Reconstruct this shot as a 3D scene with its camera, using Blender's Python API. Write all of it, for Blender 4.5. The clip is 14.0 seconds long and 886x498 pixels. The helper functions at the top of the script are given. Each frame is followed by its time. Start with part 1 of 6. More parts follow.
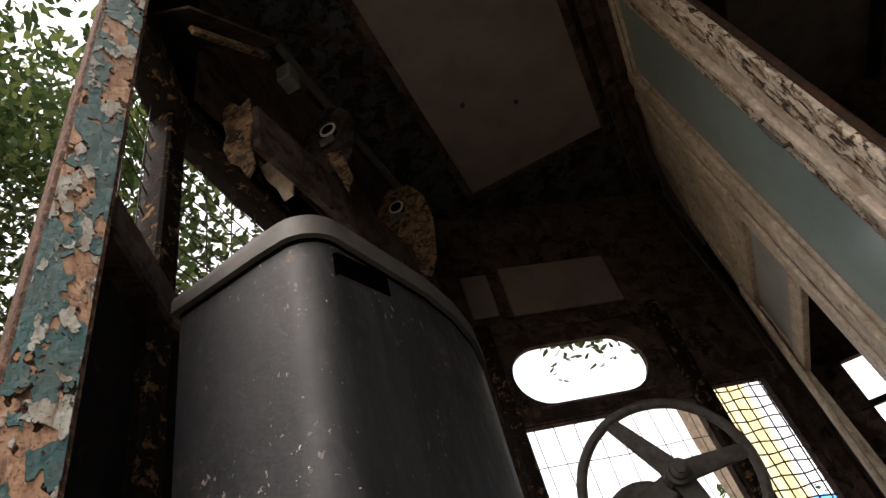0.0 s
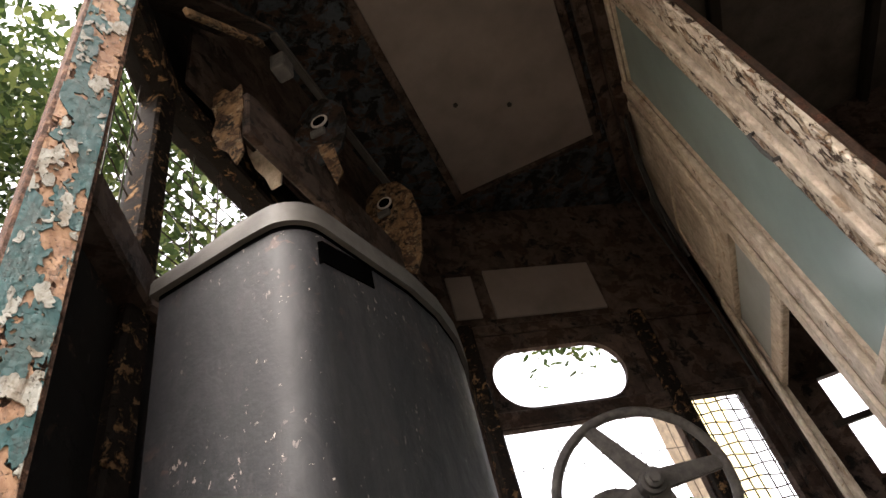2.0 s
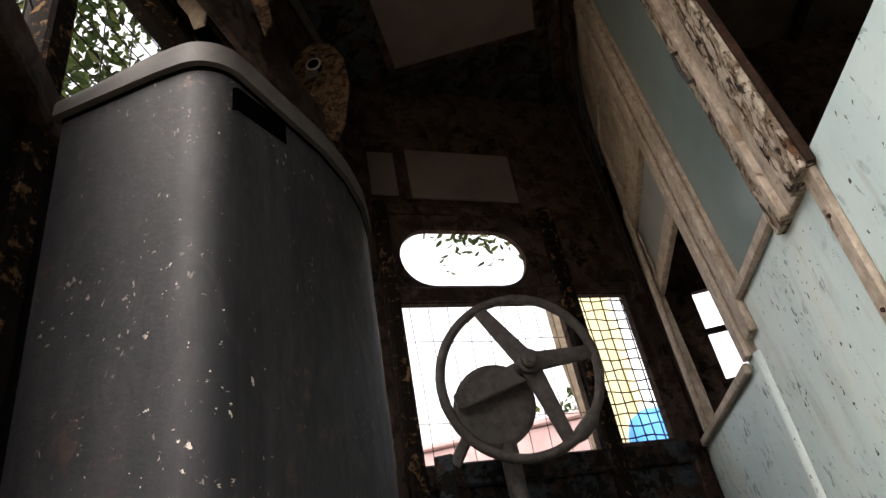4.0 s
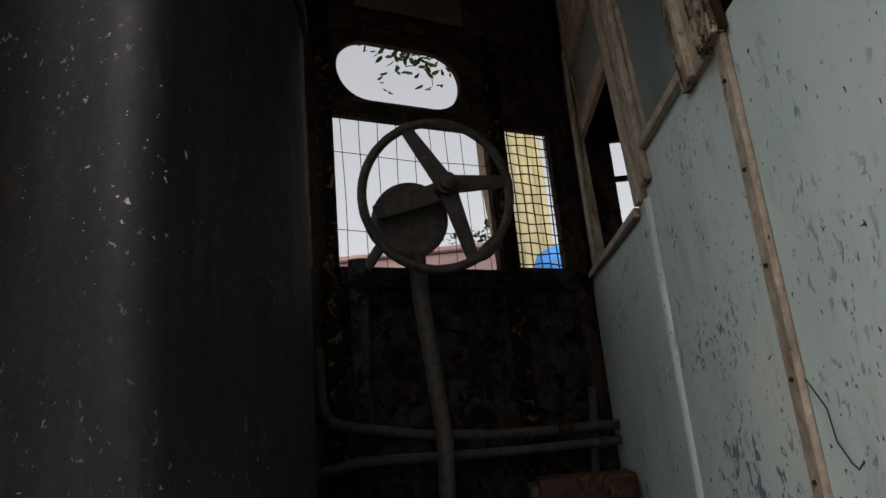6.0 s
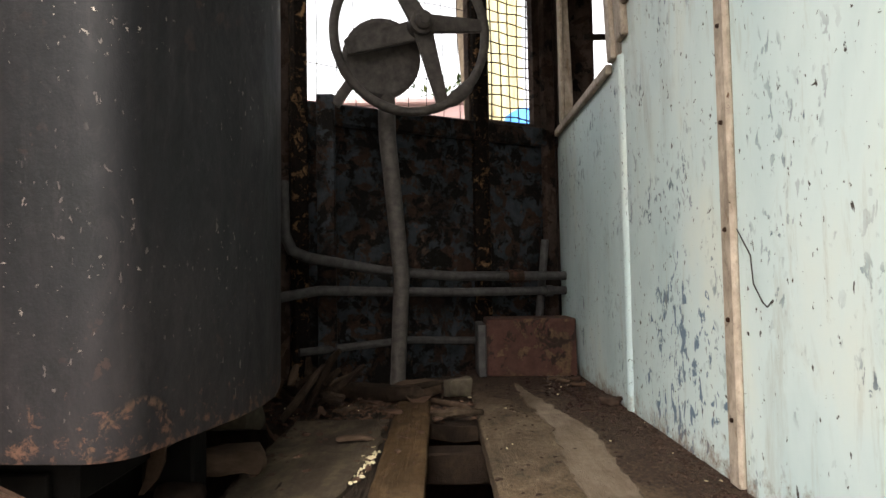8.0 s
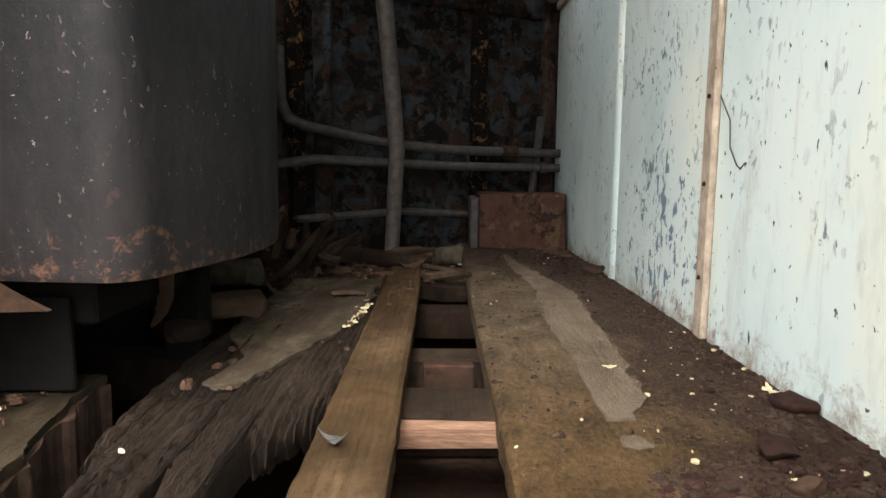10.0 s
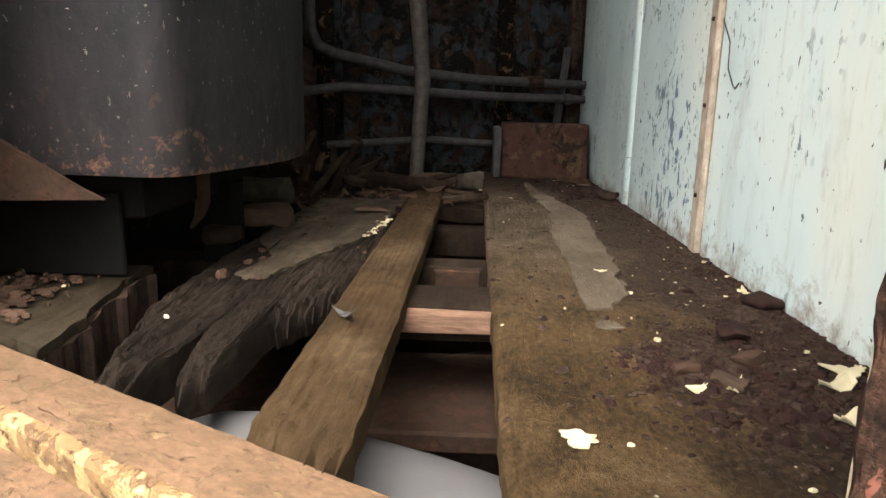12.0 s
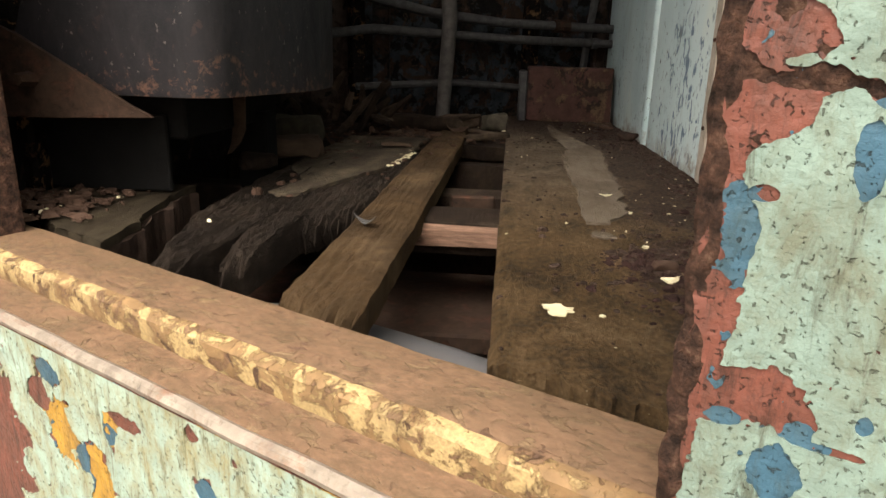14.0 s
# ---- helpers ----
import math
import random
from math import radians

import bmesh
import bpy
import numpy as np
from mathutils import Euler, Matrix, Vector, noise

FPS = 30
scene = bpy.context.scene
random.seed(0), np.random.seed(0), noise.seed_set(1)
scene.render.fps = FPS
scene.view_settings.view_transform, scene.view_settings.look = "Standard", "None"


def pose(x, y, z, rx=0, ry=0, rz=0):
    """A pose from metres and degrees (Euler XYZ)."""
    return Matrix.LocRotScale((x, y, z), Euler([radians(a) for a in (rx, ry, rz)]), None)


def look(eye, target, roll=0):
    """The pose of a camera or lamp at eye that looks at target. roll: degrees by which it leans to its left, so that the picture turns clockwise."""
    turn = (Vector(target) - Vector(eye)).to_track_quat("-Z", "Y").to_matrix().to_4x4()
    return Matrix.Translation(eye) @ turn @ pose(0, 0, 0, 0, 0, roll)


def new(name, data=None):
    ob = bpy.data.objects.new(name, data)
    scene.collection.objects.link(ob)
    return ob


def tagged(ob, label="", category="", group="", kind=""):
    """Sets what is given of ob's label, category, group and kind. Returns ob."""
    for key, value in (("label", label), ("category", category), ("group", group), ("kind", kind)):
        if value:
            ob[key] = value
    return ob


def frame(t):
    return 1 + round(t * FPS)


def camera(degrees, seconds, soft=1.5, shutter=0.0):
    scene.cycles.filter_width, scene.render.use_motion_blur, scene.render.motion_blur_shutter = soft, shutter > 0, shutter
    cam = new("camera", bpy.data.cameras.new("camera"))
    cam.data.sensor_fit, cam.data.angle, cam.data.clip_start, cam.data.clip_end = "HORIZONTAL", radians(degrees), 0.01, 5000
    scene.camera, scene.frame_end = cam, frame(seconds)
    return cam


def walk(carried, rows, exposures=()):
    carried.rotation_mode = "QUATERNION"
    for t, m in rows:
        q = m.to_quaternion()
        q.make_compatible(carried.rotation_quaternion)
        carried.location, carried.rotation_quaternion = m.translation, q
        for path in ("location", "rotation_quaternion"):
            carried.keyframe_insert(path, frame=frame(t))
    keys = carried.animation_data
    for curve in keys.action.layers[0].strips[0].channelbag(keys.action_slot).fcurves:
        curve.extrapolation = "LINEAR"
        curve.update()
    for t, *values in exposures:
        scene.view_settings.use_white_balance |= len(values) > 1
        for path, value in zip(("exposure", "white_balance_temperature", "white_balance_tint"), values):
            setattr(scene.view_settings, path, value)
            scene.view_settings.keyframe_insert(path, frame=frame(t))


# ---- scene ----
cam = camera(68.13, 14.0)
PATH = [
    (0.0, (0.0031, 0.1060, 0.4680), (-0.3283, 1.5406, 1.8215), -18.0),
    (0.5, (-0.0016, 0.1085, 0.4729), (-0.3269, 1.5204, 1.8516), -17.8),
    (1.0, (-0.0038, 0.1085, 0.4762), (-0.3195, 1.5134, 1.8642), -17.45),
    (1.5, (-0.0015, 0.1103, 0.4735), (-0.3128, 1.5283, 1.8491), -16.69),
    (2.0, (-0.0029, 0.1164, 0.4666), (-0.2934, 1.5647, 1.8149), -16.32),
    (2.5, (-0.0028, 0.1185, 0.4555), (-0.2649, 1.6230, 1.7469), -15.78),
    (3.0, (0.0008, 0.1216, 0.4458), (-0.2421, 1.6919, 1.6604), -14.15),
    (5.5, (0.0440, 0.0358, 0.3826), (-0.0526, 1.9204, 1.0452), -7.05),
    (6.0, (0.0422, 0.0243, 0.3677), (-0.0324, 1.9546, 0.8858), -5.27),
    (6.5, (0.0425, 0.0135, 0.3561), (-0.0040, 1.9786, 0.7251), -3.54),
    (7.0, (0.0387, 0.0067, 0.3432), (-0.0073, 1.9900, 0.5974), -2.23),
    (7.5, (0.0401, 0.0032, 0.3320), (0.0126, 1.9952, 0.5092), -1.26),
    (8.0, (0.0391, -0.0083, 0.3213), (0.0498, 1.9898, 0.4085), -1.04),
    (8.5, (0.0395, -0.0178, 0.3069), (0.0544, 1.9821, 0.2862), -0.4),
    (11.0, (0.0705, -0.0969, 0.2617), (0.0747, 1.8703, -0.0985), 0.83),
    (11.5, (0.0817, -0.1205, 0.2532), (0.0556, 1.8380, -0.1516), 0.89),
    (12.0, (0.0946, -0.1511, 0.2446), (0.0049, 1.7993, -0.1892), 1.15),
    (12.5, (0.1085, -0.1831, 0.2373), (-0.0391, 1.7551, -0.2337), 1.36),
    (13.0, (0.1175, -0.2067, 0.2351), (-0.0684, 1.7257, -0.2456), 1.64),
    (13.5, (0.1229, -0.2244, 0.2237), (-0.0590, 1.6978, -0.2979), 1.8),
    (14.0, (0.1269, -0.2424, 0.2137), (-0.0530, 1.6671, -0.3532), 1.45),
]

EXPO = [(0.0, 2.15, 7000, 14), (0.5, 3.0, 7000, 14), (3.2, 3.15, 7000, 14), (5.3, 0.6, 6700, 12), (6.2, 0.6, 6700, 11), (7.0, 2.1, 6900, 11), (8.7, 2.45, 7000, 11), (10.8, 2.56, 6800, 11), (12.5, 2.38, 6850, 11), (13.5, 2.05, 6950, 11), (14.0, 1.88, 7050, 11)]
walk(cam, [(t, look(eye, target, roll)) for t, eye, target, roll in PATH], EXPO)

# ---- light: bright overcast sky with a soft sun ----
world = bpy.data.worlds.new("sky_world")
scene.world = world
world.use_nodes = True
wn = world.node_tree.nodes
wl = world.node_tree.links
wn.clear()
sky = wn.new("ShaderNodeTexSky")
sky.sky_type = "NISHITA"
sky.sun_disc = False
sky.sun_elevation = radians(58)
sky.sun_rotation = radians(200)
sky.air_density, sky.dust_density, sky.ozone_density = 1.0, 6.0, 1.0
wbg = wn.new("ShaderNodeBackground")
wbg.inputs["Strength"].default_value = 0.15
wout = wn.new("ShaderNodeOutputWorld")
hsv = wn.new("ShaderNodeHueSaturation")
hsv.inputs["Saturation"].default_value = 0.22
wl.new(sky.outputs[0], hsv.inputs["Color"])
wl.new(hsv.outputs[0], wbg.inputs["Color"])
wl.new(wbg.outputs[0], wout.inputs["Surface"])
sun = new("sun", bpy.data.lights.new("sun", "SUN"))
sun.data.energy, sun.data.angle, sun.data.color = 0.6, radians(40), (1.0, 0.94, 0.85)
sun.matrix_world = look((0.5, -3.0, 5.0), (0.0, 0.3, 0.0))

# ---- materials ----
def node_mat(name, spec=0.12):
    m = bpy.data.materials.new(name)
    m.use_nodes = True
    n = m.node_tree.nodes
    n["Principled BSDF"].inputs["Specular IOR Level"].default_value = spec
    return m, n, m.node_tree.links, n["Principled BSDF"]


def tex(n, l, scale, detail=6.0, rough=0.6, stretch=None, distort=0.0, offset=0.0, perobject=False):
    co = n.new("ShaderNodeTexCoord")
    mp = n.new("ShaderNodeMapping")
    l.new(co.outputs["Object"], mp.inputs["Vector"])
    if stretch:
        mp.inputs["Scale"].default_value = stretch
    mp.inputs["Location"].default_value = (offset, offset * 1.7, offset * 0.6)
    if perobject:
        oi = n.new("ShaderNodeObjectInfo")
        ml = n.new("ShaderNodeMath")
        ml.operation = "MULTIPLY"
        ml.inputs[1].default_value = 37.0
        l.new(oi.outputs["Random"], ml.inputs[0])
        l.new(ml.outputs[0], mp.inputs["Location"])
    t = n.new("ShaderNodeTexNoise")
    t.inputs["Scale"].default_value = scale
    t.inputs["Detail"].default_value = detail
    t.inputs["Roughness"].default_value = rough
    t.inputs["Distortion"].default_value = distort
    l.new(mp.outputs[0], t.inputs["Vector"])
    return t.outputs["Fac"]


def ramp(n, l, fac, stops):
    r = n.new("ShaderNodeValToRGB")
    e = r.color_ramp.elements
    while len(e) < len(stops):
        e.new(0.5)
    for el, (p, c) in zip(e, stops):
        el.position = p
        el.color = (*c, 1) if len(c) == 3 else c
    l.new(fac, r.inputs["Fac"])
    return r.outputs["Color"]


def step(n, l, fac, lo, hi):
    r = n.new("ShaderNodeMapRange")
    r.inputs["From Min"].default_value, r.inputs["From Max"].default_value = lo, hi
    l.new(fac, r.inputs["Value"])
    return r.outputs["Result"]


def mixc(n, l, fac, a, b):
    m = n.new("ShaderNodeMix")
    m.data_type = "RGBA"
    l.new(fac, m.inputs[0])
    for s, v in ((m.inputs[6], a), (m.inputs[7], b)):
        if isinstance(v, tuple):
            s.default_value = (*v, 1)
        else:
            l.new(v, s)
    return m.outputs[2]


def math2(n, l, op, a, b):
    m = n.new("ShaderNodeMath")
    m.operation = op
    for s, v in zip(m.inputs, (a, b)):
        if isinstance(v, (int, float)):
            s.default_value = v
        else:
            l.new(v, s)
    return m.outputs[0]


def bump(n, l, bsdf, height, strength, dist=0.0018):
    b = n.new("ShaderNodeBump")
    b.inputs["Strength"].default_value = strength
    b.inputs["Distance"].default_value = dist
    l.new(height, b.inputs["Height"])
    l.new(b.outputs[0], bsdf.inputs["Normal"])


def peeling(name, top, layers, scale=9.0, cover=0.52, rough=0.6, edge=0.02, stretch=None, dirt=0.35, strength=0.6, metal=0.0, perobject=False, dirtcol=(0.03, 0.022, 0.016), lip=0.5):
    """Paint that has flaked off over older coats: top colour, and (threshold, colour) coats below."""
    m, n, l, b = node_mat(name)
    base = tex(n, l, scale, 9.0, 0.62, stretch, 0.6, 0.0, perobject)
    fine = tex(n, l, scale * 9, 6.0, 0.7, stretch, 0.0, 3.0, perobject)
    fac = math2(n, l, "ADD", base, math2(n, l, "MULTIPLY", math2(n, l, "SUBTRACT", fine, 0.5), 0.16))
    shade = ramp(n, l, tex(n, l, scale * 2.5, 5.0, 0.6, stretch, 0.0, 7.0, perobject), [(0.28, tuple(c * 0.62 for c in top)), (0.72, tuple(min(1, c * 1.2) for c in top))])
    col = shade
    height = None
    for i, (thr, c) in enumerate(layers):
        own = tex(n, l, scale * (1.0 + 0.23 * i), 10.0, 0.66, stretch, 0.5, 31.0 * i, perobject)
        own = math2(n, l, "ADD", own, math2(n, l, "MULTIPLY", math2(n, l, "SUBTRACT", fine, 0.5), 0.14))
        s = step(n, l, own, thr, thr + edge)
        s.node.label = "coat"
        var = ramp(n, l, fine, [(0.3, tuple(v * 0.6 for v in c)), (0.7, tuple(min(1, v * 1.3) for v in c))])
        col = mixc(n, l, s, col, var)
        height = s if height is None else math2(n, l, "ADD", height, s)
    d = step(n, l, tex(n, l, scale * 0.45, 8.0, 0.7, stretch, 0.3, 11.0, perobject), 0.46, 0.72)
    col = mixc(n, l, math2(n, l, "MULTIPLY", d, dirt), col, dirtcol)
    grit = step(n, l, tex(n, l, 130.0, 5.0, 0.7, stretch, 0.0, 17.0, perobject), 0.54, 0.72)
    col = mixc(n, l, math2(n, l, "MULTIPLY", grit, 0.45), col, tuple(v * 0.7 for v in dirtcol))
    run = step(n, l, tex(n, l, 16.0, 8.0, 0.75, (1.5, 1.5, 0.35), 0.4, 23.0, perobject), 0.5, 0.78)
    col = mixc(n, l, math2(n, l, "MULTIPLY", run, 0.5), col, dirtcol)
    l.new(col, b.inputs["Base Color"])
    b.inputs["Roughness"].default_value = rough
    b.inputs["Metallic"].default_value = metal
    h = math2(n, l, "MULTIPLY", fine, 0.25)
    if height is not None:
        h = math2(n, l, "SUBTRACT", h, math2(n, l, "MULTIPLY", height, lip))
    bump(n, l, b, h, strength)
    return m


def plain(name, col, rough=0.6, metal=0.0, vary=0.25, scale=20.0, strength=0.2, stretch=None):
    m, n, l, b = node_mat(name)
    f = tex(n, l, scale, 8.0, 0.65, stretch)
    c = ramp(n, l, f, [(0.25, tuple(v * (1 - vary) for v in col)), (0.75, tuple(min(1, v * (1 + vary)) for v in col))])
    l.new(c, b.inputs["Base Color"])
    b.inputs["Roughness"].default_value = rough
    b.inputs["Metallic"].default_value = metal
    bump(n, l, b, f, strength, 0.003)
    return m


def chip_mask(n, l, scale, thr, mask_scale, mthr, stretch=None, offset=0.0):
    """Small chips gathered in patches."""
    c = step(n, l, tex(n, l, scale, 4.0, 0.55, stretch, 0.4, offset), thr, thr + 0.015)
    k = step(n, l, tex(n, l, mask_scale, 4.0, 0.6, None, 0.0, offset + 5), mthr, mthr + 0.12)
    return math2(n, l, "MULTIPLY", c, k)


def blue_paint():
    m, n, l, b = node_mat("pale_blue_paint")
    col = ramp(n, l, tex(n, l, 3.0, 6.0, 0.6, (1, 1.6, 0.5), 0.3), [(0.3, (0.42, 0.54, 0.55)), (0.55, (0.56, 0.66, 0.65)), (0.75, (0.64, 0.68, 0.61))])
    smear = step(n, l, tex(n, l, 5.0, 8.0, 0.72, (1, 2.2, 0.35), 0.4, 4.0), 0.56, 0.74)
    col = mixc(n, l, math2(n, l, "MULTIPLY", smear, 0.5), col, (0.27, 0.25, 0.2))
    c1 = chip_mask(n, l, 60.0, 0.585, 5.0, 0.52, (1, 1.6, 0.6), 1.0)
    c2 = chip_mask(n, l, 90.0, 0.665, 2.0, 0.30, (1, 1.6, 0.6), 6.0)
    c3 = chip_mask(n, l, 38.0, 0.64, 4.0, 0.5, (1, 1.8, 0.6), 9.0)
    co = n.new("ShaderNodeTexCoord")
    sp = n.new("ShaderNodeSeparateXYZ")
    l.new(co.outputs["Object"], sp.inputs[0])
    du = math2(n, l, "DIVIDE", math2(n, l, "SUBTRACT", sp.outputs["X"], 1.25), 0.24)
    dz = math2(n, l, "DIVIDE", math2(n, l, "SUBTRACT", sp.outputs["Z"], 0.14), 0.24)
    rr = math2(n, l, "ADD", math2(n, l, "MULTIPLY", du, du), math2(n, l, "MULTIPLY", dz, dz))
    near_foot = step(n, l, rr, 1.0, 0.1)
    c4 = step(n, l, math2(n, l, "ADD", tex(n, l, 46.0, 6.0, 0.62, (1, 1.7, 0.55), 0.5, 3.0), math2(n, l, "MULTIPLY", near_foot, 0.10)), 0.635, 0.66)
    c4 = math2(n, l, "MULTIPLY", c4, step(n, l, near_foot, 0.0, 0.15))
    col = mixc(n, l, c4, col, (0.13, 0.19, 0.25))
    col = mixc(n, l, c1, col, (0.14, 0.19, 0.22))
    col = mixc(n, l, c3, col, (0.26, 0.30, 0.33))
    col = mixc(n, l, c2, col, (0.05, 0.045, 0.04))
    splash = math2(n, l, "ADD", tex(n, l, 24.0, 10.0, 0.8, None, 0.3, 41.0), math2(n, l, "MULTIPLY", math2(n, l, "SUBTRACT", 0.022, sp.outputs["Z"]), 3.0))
    col = mixc(n, l, math2(n, l, "MULTIPLY", step(n, l, splash, 0.46, 0.66), step(n, l, sp.outputs["Z"], 0.20, 0.02)), col, (0.20, 0.14, 0.10))
    runs = step(n, l, tex(n, l, 34.0, 8.0, 0.75, (1, 1, 0.16), 0.3, 43.0), 0.56, 0.72)
    col = mixc(n, l, math2(n, l, "MULTIPLY", runs, 0.4), col, (0.30, 0.27, 0.20))
    l.new(col, b.inputs["Base Color"])
    b.inputs["Roughness"].default_value = 0.55
    h = math2(n, l, "SUBTRACT", math2(n, l, "MULTIPLY", tex(n, l, 60.0, 5.0), 0.2), math2(n, l, "ADD", c1, math2(n, l, "ADD", c2, c3)))
    bump(n, l, b, h, 0.7)
    return m


def black_paint():
    m, n, l, b = node_mat("black_painted_steel", 0.2)
    col = ramp(n, l, tex(n, l, 5.0, 9.0, 0.75, (1, 1, 0.3), 0.6), [(0.3, (0.003, 0.0034, 0.0045)), (0.7, (0.010, 0.0096, 0.011))])
    scuff = step(n, l, tex(n, l, 22.0, 10.0, 0.8, (1, 1, 0.45), 1.0, 2.0), 0.5, 0.8)
    col = mixc(n, l, math2(n, l, "MULTIPLY", scuff, 0.65), col, (0.030, 0.026, 0.027))
    haze = step(n, l, tex(n, l, 9.0, 8.0, 0.7, (1.6, 1.6, 0.18), 0.4, 5.0), 0.52, 0.75)
    col = mixc(n, l, math2(n, l, "MULTIPLY", haze, 0.35), col, (0.045, 0.041, 0.04))
    rust = chip_mask(n, l, 42.0, 0.585, 5.0, 0.53, None, 3.0)
    col = mixc(n, l, math2(n, l, "MULTIPLY", rust, 0.7), col, (0.045, 0.025, 0.018))
    c2 = chip_mask(n, l, 110.0, 0.68, 3.2, 0.52, None, 8.0)
    col = mixc(n, l, c2, col, (0.30, 0.27, 0.23))
    c3 = chip_mask(n, l, 140.0, 0.66, 6.0, 0.46, (1, 1, 0.6), 12.0)
    col = mixc(n, l, math2(n, l, "MULTIPLY", c3, 0.9), col, (0.13, 0.11, 0.10))
    co = n.new("ShaderNodeTexCoord")
    sp = n.new("ShaderNodeSeparateXYZ")
    l.new(co.outputs["Object"], sp.inputs[0])
    along = math2(n, l, "ADD", math2(n, l, "MULTIPLY", sp.outputs["X"], 0.64), math2(n, l, "MULTIPLY", sp.outputs["Y"], 0.77))
    ea = math2(n, l, "DIVIDE", math2(n, l, "SUBTRACT", along, 0.335), 0.046)
    eb = math2(n, l, "DIVIDE", math2(n, l, "SUBTRACT", sp.outputs["Z"], 0.148), 0.056)
    rad = math2(n, l, "SQRT", math2(n, l, "ADD", math2(n, l, "MULTIPLY", ea, ea), math2(n, l, "MULTIPLY", eb, eb)), 0.0)
    # noise-broken lightening low on the cabinet stands in for light off the floor
    low_lift = step(n, l, math2(n, l, "ADD", tex(n, l, 7.0, 9.0, 0.75, (1, 1, 0.5), 0.4, 51.0), math2(n, l, "MULTIPLY", math2(n, l, "SUBTRACT", 0.36, sp.outputs["Z"]), 0.9)), 0.40, 0.66)
    col = mixc(n, l, math2(n, l, "MULTIPLY", low_lift, 0.3), col, (0.034, 0.029, 0.030))
    arc = step(n, l, math2(n, l, "ABSOLUTE", math2(n, l, "SUBTRACT", rad, 1.0), 0.0), 0.11, 0.03)
    spots = tex(n, l, 70.0, 6.0, 0.7, None, 0.3, 15.0)
    arc = math2(n, l, "MULTIPLY", arc, step(n, l, spots, 0.48, 0.56))
    col = mixc(n, l, math2(n, l, "MULTIPLY", arc, 0.8), col, (0.075, 0.045, 0.03))
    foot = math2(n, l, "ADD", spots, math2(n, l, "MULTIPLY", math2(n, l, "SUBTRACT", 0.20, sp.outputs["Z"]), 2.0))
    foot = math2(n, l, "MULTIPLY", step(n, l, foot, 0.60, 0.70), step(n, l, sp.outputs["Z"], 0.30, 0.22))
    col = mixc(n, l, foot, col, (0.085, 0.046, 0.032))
    l.new(col, b.inputs["Base Color"])
    r = n.new("ShaderNodeMapRange")
    r.inputs["To Min"].default_value, r.inputs["To Max"].default_value = 0.28, 0.95
    l.new(tex(n, l, 16.0, 10.0, 0.8, (1, 1, 0.4), 0.6, 6.0), r.inputs["Value"])
    l.new(r.outputs["Result"], b.inputs["Roughness"])
    bump(n, l, b, math2(n, l, "ADD", tex(n, l, 40.0, 6.0, 0.7), math2(n, l, "MULTIPLY", tex(n, l, 5.0, 3.0), 1.5)), 0.6)
    return m


def wear_edge(name, top, layers, scale, u0, u1, amount, **kw):
    """Peeling paint that has worn most towards one upright edge of its panel."""
    m = peeling(name, top, layers, scale, **kw)
    n, l = m.node_tree.nodes, m.node_tree.links
    co = n.new("ShaderNodeTexCoord")
    sx = n.new("ShaderNodeSeparateXYZ")
    l.new(co.outputs["Object"], sx.inputs[0])
    g = math2(n, l, "MULTIPLY", step(n, l, sx.outputs["X"], u0, u1), amount)
    for nd in list(n):
        if nd.type == "MAP_RANGE" and nd.label == "coat":
            src = nd.inputs["Value"].links[0].from_socket
            l.new(math2(n, l, "ADD", src, g), nd.inputs["Value"])
    return m


